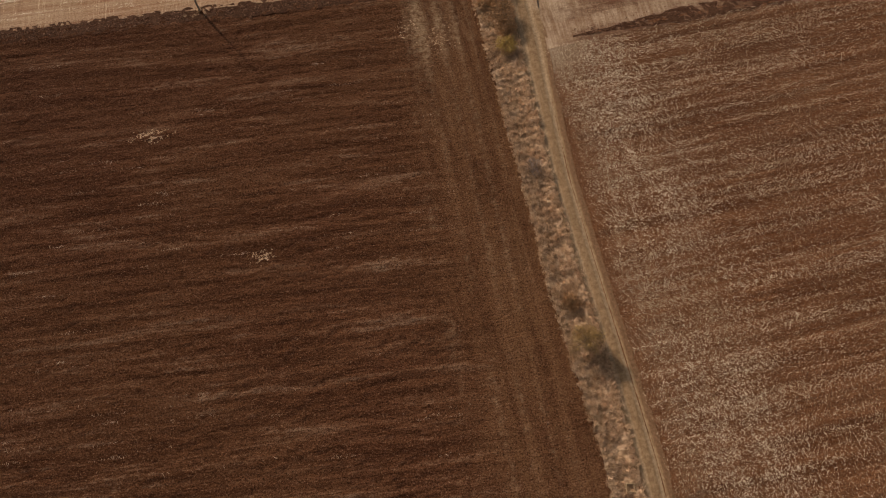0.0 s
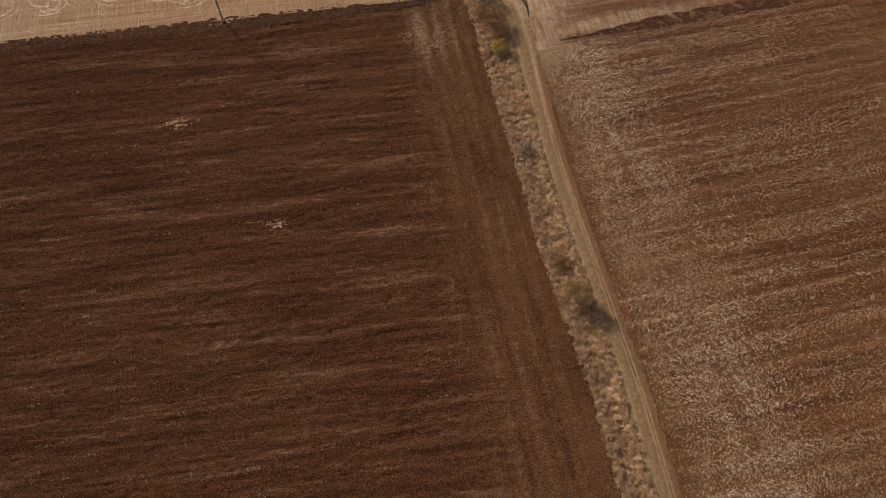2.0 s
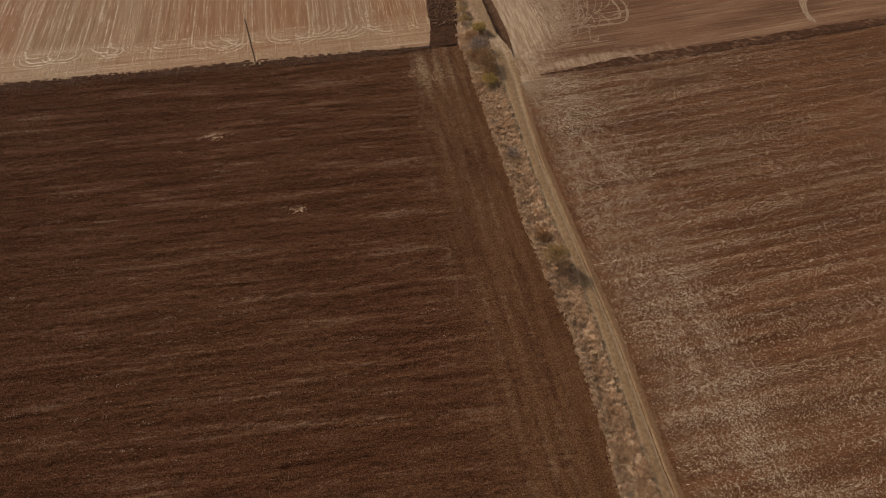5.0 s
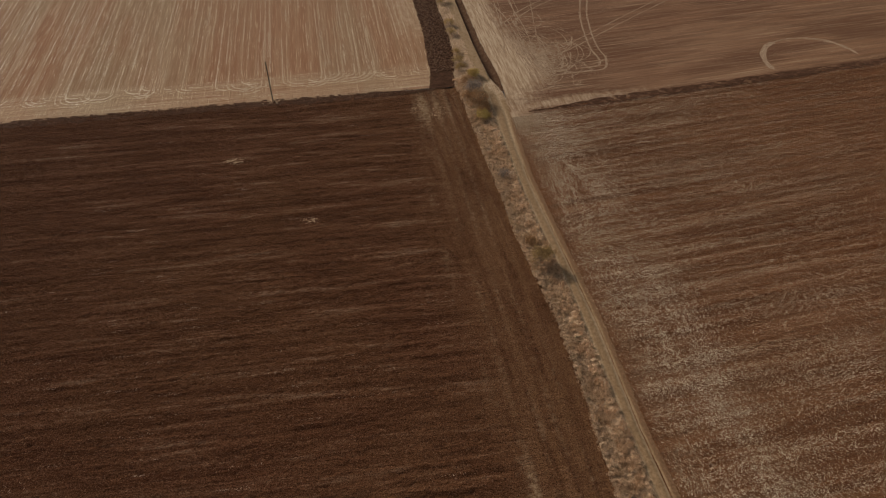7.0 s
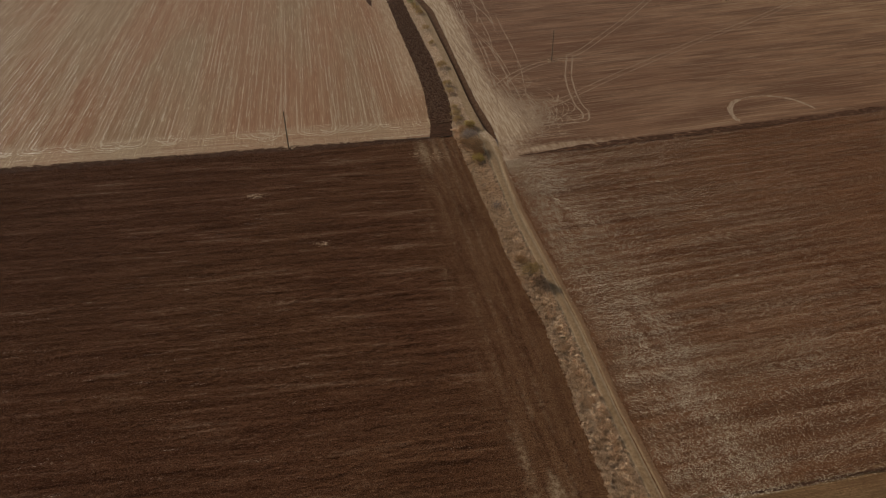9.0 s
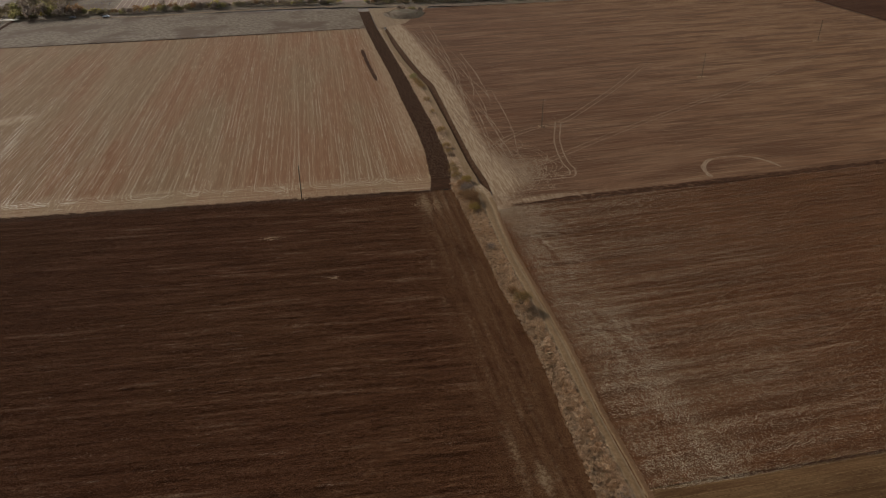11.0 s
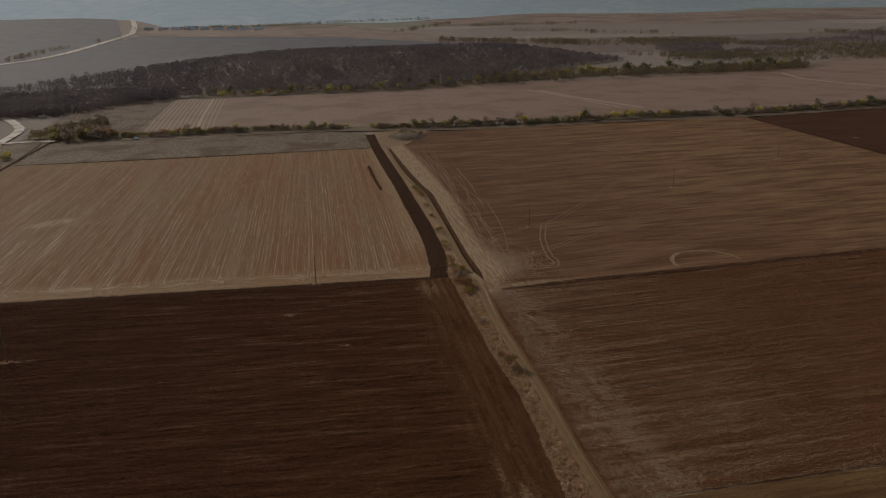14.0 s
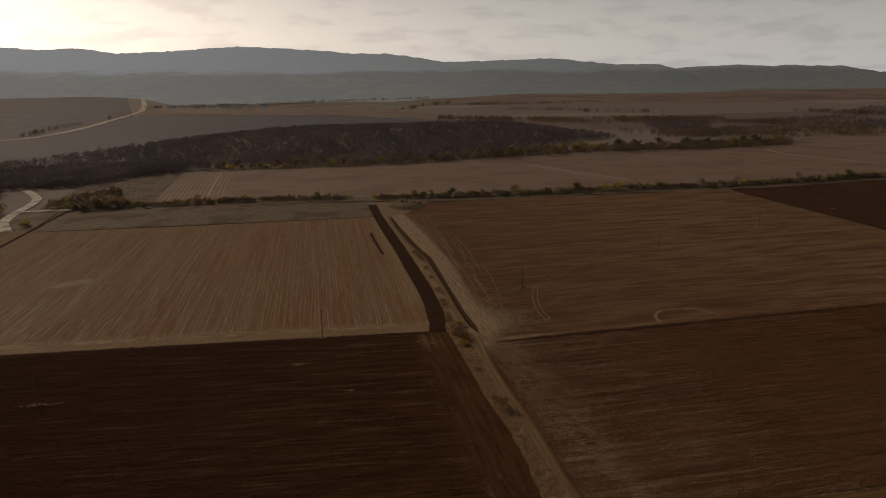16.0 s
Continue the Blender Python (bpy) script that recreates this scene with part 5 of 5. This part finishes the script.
stand(shrub("shrub", 1, 4.1, 0.26, 8, 0.75, M_LEAF_OCHRE, "half-bare yellow-brown shrub casting a shadow over the track", "shrub", 0.10, 5, 0.06, 0.36, 4, 0.22), 20.6, 23.8, -0.3)
stand(shrub("shrub", 2, 2.3, 0.45, 7, 0.8, M_LEAF_GOLD, "yellow-leaved autumn shrub in a dry ditch", "shrub", 0.13, 5, 0.04), 20.6, 73.2, -0.3)
stand(shrub("shrub", 3, 3.8, 0.6, 9, 0.5, M_LEAF_RUST, "bare brown shrub on the ditch bank", "shrub", 0.12, 4, 0.06, 0.36, 4), 20.9, 79.6, -0.2)
stand(shrub("shrub", 4, 3.4, 0.6, 8, 0.5, M_LEAF_GREY, "bare grey-brown shrub at a track bend", "shrub", 0.12, 4, 0.06, 0.36, 4), 20.6, 85.5, -0.1)
stand(shrub("shrub", 5, 2.2, 0.5, 7, 0.8, M_LEAF_GOLD, "yellow-brown shrub beside a trench end", "shrub", 0.14, 5, 0.04), 22.2, 92.5)
stand(shrub("shrub", 6, 1.3, 0.8, 8, 0.9, M_LEAF_RUST, "low rust-coloured bush in dry grass", "shrub", 0.12, 4, 0.03), 20.2, 29.2, -0.4)
stand(shrub("shrub", 7, 1.5, 0.7, 7, 0.7, M_LEAF_GREY, "small dark bare bush in dry grass", "shrub", 0.10, 3, 0.03), 19.9, 50.8, -0.3)
stand(shrub("shrub", 8, 3.3, 0.55, 9, 0.4, M_LEAF_GREY, "dark bare shrub beside the dirt track", "shrub", 0.11, 3, 0.045), 21.4, -33.5, -0.3)
stand(shrub("shrub", 13, 2.4, 0.7, 9, 0.8, M_LEAF_RUST, "tangled rusty shrub in a dry ditch", "shrub", 0.13, 4, 0.045), 19.3, 82.6, -0.2)
stand(shrub("shrub", 14, 2.0, 0.8, 9, 0.8, M_LEAF_RUST, "low rusty shrub in a dry ditch", "shrub", 0.13, 4, 0.04), 21.4, 76.4, -0.2)
stand(shrub("shrub", 16, 2.2, 0.7, 8, 0.8, M_LEAF_RUST, "rusty shrub at the end of a ditch", "shrub", 0.13, 4, 0.04), 20.2, 89.6, 0.0)
small = shrub("shrub", 9, 2.2, 0.6, 7, 0.8, M_LEAF_OCHRE, "small ochre-brown shrub along a ploughed strip", "shrub", 0.12, 3, 0.035)
tagged(small, group="shrubs along the upper ditch")
stand(small, 19.8, 100.5)
for k, (x, y) in enumerate(((20.2, 105.4), (20.9, 116.8), (21.4, 122.5), (21.9, 138), (22.4, 160), (22.6, 176), (23.2, 194), (22.6, 199), (22.3, 205), (19.5, 97))):
    copy_thing(small, pose(x, y, 0, 0, 0, 57 * k) @ Matrix.Diagonal((1, 1, 1, 1))).scale = (0.75 + 0.12 * (k % 4),) * 3
stand(shrub("shrub", 10, 2.4, 0.6, 7, 0.9, M_LEAF_OLIVE, "olive shrub at the bend of a trench", "shrub", 0.14, 4, 0.04), 21.9, 209)

# the hedge, the far hedge and single trees: a few kinds, planted many times
KINDS = [
    shrub("hedge_shrub", 21, 4.0, 0.6, 5, 1.0, M_LEAF_GREY, "grey-brown bare hedge shrub along a field", "shrub", 0.42, 4, 0.07, 0.42, 2, 0.55),
    shrub("hedge_shrub", 22, 3.6, 0.6, 5, 1.0, M_LEAF_OLIVE, "olive-green hedge shrub along a field", "shrub", 0.42, 4, 0.07, 0.42, 2, 0.55),
    shrub("hedge_shrub", 23, 4.4, 0.5, 5, 1.0, M_LEAF_RUST, "rust-brown autumn hedge shrub along a field", "shrub", 0.42, 4, 0.07, 0.42, 2, 0.55),
    shrub("hedge_shrub", 24, 4.6, 0.5, 5, 1.0, M_LEAF_YELLOW, "yellow autumn hedge shrub along a field", "shrub", 0.42, 4, 0.07, 0.42, 2, 0.55),
    shrub("tree", 25, 7.5, 0.5, 1, 0.95, M_LEAF_OLIVE, "small olive-brown field tree beside farm fields", "tree", 0.46, 9, 0.18, 0.36, 3, 0.9),
    shrub("tree", 26, 8.5, 0.5, 1, 0.8, M_LEAF_GREY, "bare grey field tree beside farm fields", "tree", 0.42, 6, 0.18, 0.36, 3, 0.9),
    shrub("tree", 27, 8.0, 0.5, 1, 0.95, M_LEAF_YELLOW, "yellow autumn field tree beside farm fields", "tree", 0.46, 9, 0.18, 0.36, 3, 0.9),
    shrub("tree", 28, 8.0, 0.5, 1, 0.95, M_LEAF_GREEN, "dull green field tree beside farm fields", "tree", 0.46, 9, 0.18, 0.36, 3, 0.9),
]
used = [False] * len(KINDS)


def plant(kind, x, y, size, group):
    z = float(land(np.array(x), np.array(y))) - 0.1
    m = pose(x, y, z, 0, 0, rng.uniform(0, 360))
    if used[kind]:
        ob = copy_thing(KINDS[kind], m)
    else:
        ob, used[kind] = KINDS[kind], True
        ob.matrix_basis = m
    ob.scale = (size,) * 3
    tagged(ob, group=group)


hedge_line = [(-210, 402), (-133, 398), (-60, 403), (6, 391), (74, 381), (140, 379), (211, 382), (310, 379), (460, 394), (560, 402)]
hx, hy = np.array(hedge_line).T
for k in range(200):
    x = -205 + 760 * (k + rng.uniform(-0.4, 0.4)) / 200
    if -2 < x < 14:
        continue
    bare = x < 60
    kind = rng.choice(8, p=(0.38, 0.28, 0.06, 0.12, 0.06, 0.07, 0.02, 0.01))
    plant(kind, x, np.interp(x, hx, hy) + rng.uniform(1.5, 9), rng.uniform(0.7, 1.3) * (0.85 if bare else 1.0), "hedge shrubs along the fields")
for x, y, kind, size in ((-197, 398, 0, 1.9), (-190, 401, 5, 1.3), (-203, 408, 5, 1.5), (-212, 412, 4, 1.4), (-185, 405, 1, 1.8), (-178, 400, 0, 1.8), (-194, 410, 4, 1.5), (-182, 412, 5, 1.2), (-206, 402, 1, 1.6), (-172, 404, 2, 1.5), (-217, 345, 3, 0.9), (-216, 338, 1, 0.9),
                         (-249, 372, 6, 0.8), (-252, 390, 3, 1.1), (-262, 400, 1, 1.3), (-127, 402, 3, 0.9), (-118, 403, 1, 1.2), (-108, 401, 1, 1.1), (-84, 408, 6, 0.8), (-80, 404, 1, 1.0), (36, 366, 0, 0.8), (42, 362, 1, 0.7), (46, 356, 0, 0.8)):
    plant(kind, x, y, size, "shrubs at the track junctions")
for k in range(140):
    x = -130 + 740 * (k + rng.uniform(-0.5, 0.5)) / 140
    y = np.interp(x, [-130, 0, 100, 195, 348, 523, 620], [612, 612, 625, 661, 694, 700, 720]) + rng.uniform(0, 22)
    plant(rng.choice(8, p=(0.12, 0.20, 0.05, 0.16, 0.19, 0.08, 0.10, 0.10)), x, y, rng.uniform(0.8, 1.3) * (1.0 if x < 180 else 1.35), "trees along the wood's edge")


# woods too far off to count
def woods(name, spots, tall, label, per=18, material=None, spray=0.15, height=land):
    """Crowns of many small sprays over short trunks, as one object."""
    n = len(spots)
    spots = spots.copy()
    spots[:, 2] = height(spots[:, 0], spots[:, 1])
    h = tall * rng.uniform(0.6, 1.2, n)
    c = np.repeat(spots, per, 0)
    hh = np.repeat(h, per)
    ang, rad, lev = rng.uniform(0, 6.28, n * per), np.sqrt(rng.uniform(0, 1, n * per)), rng.uniform(0, 1, n * per)
    wide = 0.46 * hh * np.sin(math.pi * (0.18 + 0.74 * lev))
    c = c + np.stack([np.cos(ang) * rad * wide, np.sin(ang) * rad * wide, hh * (0.22 + 0.78 * lev)], -1)
    face = rng.normal(0, 0.22, c.shape) + np.array((0, -0.3, 0.8))
    face /= np.linalg.norm(face, axis=1)[:, None]
    u = rng.normal(0, 1, c.shape)
    u -= face * (u * face).sum(1)[:, None]
    u /= np.linalg.norm(u, axis=1)[:, None]
    w = np.cross(face, u)
    s = (spray * hh * rng.uniform(0.6, 1.3, len(c)))[:, None]
    v = np.stack([c - u * s, c - w * s * 0.7, c + u * s, c + w * s * 0.7], 1).reshape(-1, 3)
    t = np.array([(-0.12, 0, -0.3), (0.12, 0, -0.3), (0.05, 0, 0.6), (-0.05, 0, 0.6)])
    tv = np.repeat(t[None], n, 0) * np.stack([h / 8 + 0.4, h, h], -1)[:, None, :] + spots[:, None, :]
    allv = np.vstack([v, tv.reshape(-1, 3)])
    ob = mesh_of(name, allv, np.arange(len(allv)).reshape(-1, 4), material or M_WOODS)
    return tagged(ob, label, "woods", kind="stuff")


front_x, front_y = np.array([(-372, 640), (-272, 600), (-172, 618), (-60, 622), (54, 610), (116, 628), (192, 668), (273, 730), (400, 860)]).T
p = strewn(12000, -420, 420, 600, 1060, lambda x, y: (y > np.interp(x, front_x, front_y)) * (y < np.interp(x, [-420, -320, -200, 0, 300, 420], [720, 860, 960, 1010, 1020, 930])) * 0.75)
scrubby = rng.uniform(0, 1, len(p)) < step(-p[:, 0] - 0.25 * (p[:, 1] - 700), 190, 330)
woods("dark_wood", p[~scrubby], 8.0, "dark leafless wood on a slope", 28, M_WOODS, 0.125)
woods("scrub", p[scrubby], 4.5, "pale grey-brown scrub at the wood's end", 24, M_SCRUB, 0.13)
p = np.vstack([strewn(1500, 560, 760, 830, 1160, lambda x, y: (np.abs(x - 500 - 0.55 * (y - 830)) < 62) * 0.8), strewn(2600, 640, 1060, 820, 1200, lambda x, y: (np.abs(y - 1010 - 0.25 * (x - 830)) < 130) * step(fbm(x / 90, y / 60, 42), 0.48, 0.58)),
               strewn(3000, -330, -165, 515, 660, lambda x, y: 0.8 * (y > np.interp(x, [-330, -235, -200, -165], [515, 530, 585, 600]))),
               strewn(900, 1100, 1420, 1180, 1450, lambda x, y: (np.abs(y - 1300 - 0.7 * (x - 1250)) < 70) * 0.7),
               strewn(3500, -420, -230, 420, 720, lambda x, y: 0.6 * (x < -0.35 * (y - 420) - 262) + 0.5 * ((y > 540) & (y < 640) & (x > -330)) * (x < -240))])
woods("field_woods", p, 8.0, "mixed brown and olive trees between fields", 18, M_WOODS, 0.14)
p = np.vstack([strewn(900, 150, 600, 600, 800, lambda x, y: (np.abs(y - np.interp(x, [150, 236, 373, 528, 600], [640, 655, 680, 690, 705]) - 10) < 26) * (0.35 + 0.65 * step(vnoise(x / 25, y / 25, 44), 0.25, 0.5))) for q in range(3)]
              + [strewn(1500, 480, 840, 780, 1040, lambda x, y: (np.abs(y - 885 + 0.35 * (x - 590)) < 65) * step(fbm(x / 60, y / 60, 45), 0.36, 0.5)), strewn(400, 740, 960, 860, 980, lambda x, y: (np.abs(y - 915 + 0.3 * (x - 800)) < 30) * 0.9),
                 strewn(1300, 430, 790, 1080, 1280, lambda x, y: (np.abs(y - 1255 + 0.41 * (x - 438)) < 16) * (0.4 + 0.6 * step(vnoise(x / 30, y / 30, 46), 0.3, 0.5)))])
woods("copse", p, 8.5, "rounded olive and brown autumn trees between fields", 24, M_COPSE, 0.14)
hedge_x = rng.uniform(-205, 560, 1500)
hedge_x = hedge_x[(hedge_x < -4) | (hedge_x > 16)]
p = np.stack([hedge_x, np.interp(hedge_x, hx, hy) + rng.uniform(0.5, 8.5, len(hedge_x)), 0 * hedge_x], -1)
woods("hedge_thicket", p, 3.0, "low brown thicket of a field hedge", 30, M_COPSE, 0.12)
p = np.array([(-231 + 5.2 * a + rng.normal(0, 0.5) - 0.04 * b, 414 + 5.5 * b + rng.normal(0, 0.6), 0) for a in range(15) for b in range(32)])
woods("orchard_bushes", p, 1.9, "grey dead bushes in rows on a plot", 10)
p = np.vstack([strewn(260, -226, -186, 405, 475, lambda x, y: 0.75 * (y < 405 + 2.2 * (x + 230))), strewn(40, -266, -251, 384, 408, lambda x, y: 0.8 + 0 * x)])
woods("junction_thicket", p, 6.0, "grey-brown thicket beside a gravel road", 26, M_COPSE)


def row_of_trees(b0, r0, b1, r1, deep, n):
    """Places along a line given by bearing and distance from the end of the flight."""
    t = rng.uniform(0, 1, n)
    t = t[rng.uniform(0, 1, n) < 0.25 + 0.75 * step(vnoise(t * 9 + b0, t * 0 + r0, 3), 0.3, 0.6)]
    b, r = np.radians(b0 + (b1 - b0) * t), r0 + (r1 - r0) * t + rng.normal(0, deep, len(t))
    return np.stack([-20 + r * np.sin(b), -150 + r * np.cos(b), 0 * r], -1)


p = np.vstack([row_of_trees(9.5, 1630, 20, 1535, 16, 460), row_of_trees(20, 1535, 31.5, 1590, 20, 620), row_of_trees(15, 1960, 22, 1930, 7, 130), row_of_trees(12, 2150, 20, 2300, 7, 160), row_of_trees(21, 1880, 27, 1830, 8, 120),
               row_of_trees(-12.5, 2230, -3, 2260, 14, 260), row_of_trees(-3, 2270, 9, 2500, 25, 360), row_of_trees(6, 1900, 10.5, 2300, 25, 260), row_of_trees(33, 1500, 42, 1440, 20, 300), row_of_trees(36, 1900, 42, 1820, 20, 220),
               row_of_trees(-21, 1420, -13.5, 1980, 5, 90), row_of_trees(24, 2700, 42, 2500, 14, 260)])
woods("distant_woods", p, 9.0, "distant strips of autumn trees across the valley", 16, M_COPSE, 0.14)

# ---- poles ----


def power_pole():
    root = new("power_pole")
    bm = bmesh.new()
    bmesh.ops.create_cone(bm, segments=10, radius1=0.17, radius2=0.11, depth=10.9, cap_ends=True, matrix=Matrix.Translation((0, 0, 5.25)))
    part("post", bm, M_POLE, root)
    for dx, z in ((0.0, 10.55), (-0.34, 10.05), (0.34, 10.05)):
        bm = bmesh.new()
        bmesh.ops.create_cone(bm, segments=8, radius1=0.045, radius2=0.03, depth=0.16, cap_ends=True, matrix=Matrix.Translation((dx, 0, z + 0.1 + (0.0 if dx else 0.05))))
        knob = part("insulator", bm, M_CONCRETE, root, "pale ceramic insulator")
        if dx:
            bm = bmesh.new()
            bmesh.ops.create_cone(bm, segments=6, radius1=0.02, radius2=0.02, depth=0.36, cap_ends=True, matrix=pose(dx / 2, 0, z + 0.03, 0, 90, 0))
            part("pin", bm, M_POLE, knob, "thin iron pin")
    return tagged(root, "tall weathered power pole standing in a field", "pole", "poles across the fields")


pole = power_pole()
pole.matrix_basis = pose(-28.1, 90.6, 0, 0, 0.8, -27)
for x, y in ((-109.5, 52.1), (59.1, 134.8), (146.4, 180.9), (235.2, 227.8), (321, 272)):
    copy_thing(pole, pose(x, y, 0, 0, 0.4, -27))

# ---- the well box in the ditch ----


def box(bm, x0, x1, y0, y1, z0, z1):
    m = Matrix.LocRotScale(((x0 + x1) / 2, (y0 + y1) / 2, (z0 + z1) / 2), None, (x1 - x0, y1 - y0, z1 - z0))
    return bmesh.ops.create_cube(bm, size=1.0, matrix=m)


well = new("well_box")
for x0, x1, y0, y1 in ((-0.68, -0.55, -0.68, 0.68), (0.55, 0.68, -0.68, 0.68), (-0.55, 0.55, -0.68, -0.55), (-0.55, 0.55, 0.55, 0.68)):
    bm = bmesh.new()
    box(bm, x0, x1, y0, y1, -1.2, 0.62)
    bmesh.ops.bevel(bm, geom=bm.edges[:], offset=0.02, segments=1, affect="EDGES")
    part("wall", bm, M_WELL, well)
bm = bmesh.new()
box(bm, -0.55, 0.55, -0.55, 0.55, -1.2, -1.05)
part("bottom", bm, M_DITCH, well, "dark wet bottom")
tagged(well, "open square concrete well box in dry grass", "well")
well.matrix_basis = pose(21.5, 4.8, -0.42, 0, 0, -8) @ Matrix.Diagonal((0.8, 0.8, 0.8, 1))

# ---- cars on the hedge track ----


def car(paint, label):
    root = new("car")
    bm = bmesh.new()
    profile = [(-2.1, 0.35), (-2.15, 0.8), (-1.9, 0.95), (-1.3, 1.0), (-0.7, 1.42), (0.7, 1.45), (1.5, 0.98), (2.05, 0.9), (2.15, 0.4)]
    for y in (-0.85, 0.85):
        for x, z in profile:
            bm.verts.new((x, y * (0.82 if z > 1.2 else 1), z))
    bm.verts.ensure_lookup_table()
    n = len(profile)
    for q in range(n):
        bm.faces.new([bm.verts[q], bm.verts[(q + 1) % n], bm.verts[n + (q + 1) % n], bm.verts[n + q]])
    bm.faces.new([bm.verts[q] for q in range(n)])
    bm.faces.new([bm.verts[n + q] for q in range(n)])
    part("body", bm, paint, root)
    for x in (-1.3, 1.3):
        for y in (-0.8, 0.8):
            bm = bmesh.new()
            bmesh.ops.create_cone(bm, segments=14, radius1=0.33, radius2=0.33, depth=0.2, cap_ends=True, matrix=pose(x, y, 0.33, 90, 0, 0))
            wheel = part("wheel", bm, M_TYRE, root)
            bm = bmesh.new()
            bmesh.ops.create_cone(bm, segments=10, radius1=0.2, radius2=0.2, depth=0.03, cap_ends=True, matrix=pose(x, y + (0.11 if y > 0 else -0.11), 0.33, 90, 0, 0))
            part("rim", bm, M_SILVER, wheel, "silver wheel rim")
    bm = bmesh.new()
    box(bm, -0.55, 0.55, -0.74, 0.74, 1.05, 1.38)
    part("window", bm, M_GLASS, root)
    return tagged(root, label, "car")


M_TYRE = plain("tyre_rubber", (0.02, 0.02, 0.02), (0.04, 0.04, 0.04), 5.0)
M_GLASS = plain("dark_glass", (0.03, 0.035, 0.04), (0.05, 0.055, 0.06), 2.0, rough=0.08)
M_SILVER = plain("silver_paint", (0.55, 0.55, 0.55), (0.62, 0.62, 0.62), 1.0, rough=0.3)
M_DARKPAINT = plain("dark_paint", (0.06, 0.06, 0.07), (0.09, 0.09, 0.10), 1.0, rough=0.3)
car(M_DARKPAINT, "dark car on a pale hedge track").matrix_basis = pose(-171, 393.6, 0.18, 0, 0, -4)
car(M_SILVER, "silver car on a pale hedge track").matrix_basis = pose(-150.5, 391.4, 0.18, 0, 0, -5)

# ---- the far village ----


def house(wide, deep, tall, roof, label):
    root = new("house")
    bm = bmesh.new()
    box(bm, -wide / 2, wide / 2, -deep / 2, deep / 2, -2, tall)
    part("wall", bm, M_WALL, root)
    bm = bmesh.new()
    e = 0.5
    v = [bm.verts.new(c) for c in ((-wide / 2 - e, -deep / 2 - e, tall - 0.1), (wide / 2 + e, -deep / 2 - e, tall - 0.1), (wide / 2 + e, deep / 2 + e, tall - 0.1), (-wide / 2 - e, deep / 2 + e, tall - 0.1),
                                   (-wide / 2 - e, 0, tall + deep * 0.3), (wide / 2 + e, 0, tall + deep * 0.3))]
    for q in ((0, 1, 5, 4), (2, 3, 4, 5), (0, 4, 3), (1, 2, 5), (3, 2, 1, 0)):
        bm.faces.new([v[c] for c in q])
    part("roof", bm, roof, root)
    return tagged(root, label, "house")


shed = house(24, 12, 4, M_SHEET, "long farm shed with a blue sheet roof")
first = {shed: True}
for kind, bearing, r in [(shed, -11.6 + 0.95 * q, 2260 - 12 * q) for q in range(9)]:
    x, y = -20 + r * math.sin(radians(bearing)), -150 + r * math.cos(radians(bearing))
    m = pose(x, y, float(land(np.array(x), np.array(y))), 0, 0, 8 - 20 * (bearing % 1))
    if first[kind]:
        kind.matrix_basis, first[kind] = m, False
    else:
        copy_thing(kind, m)
    tagged(kind, group="farm sheds")
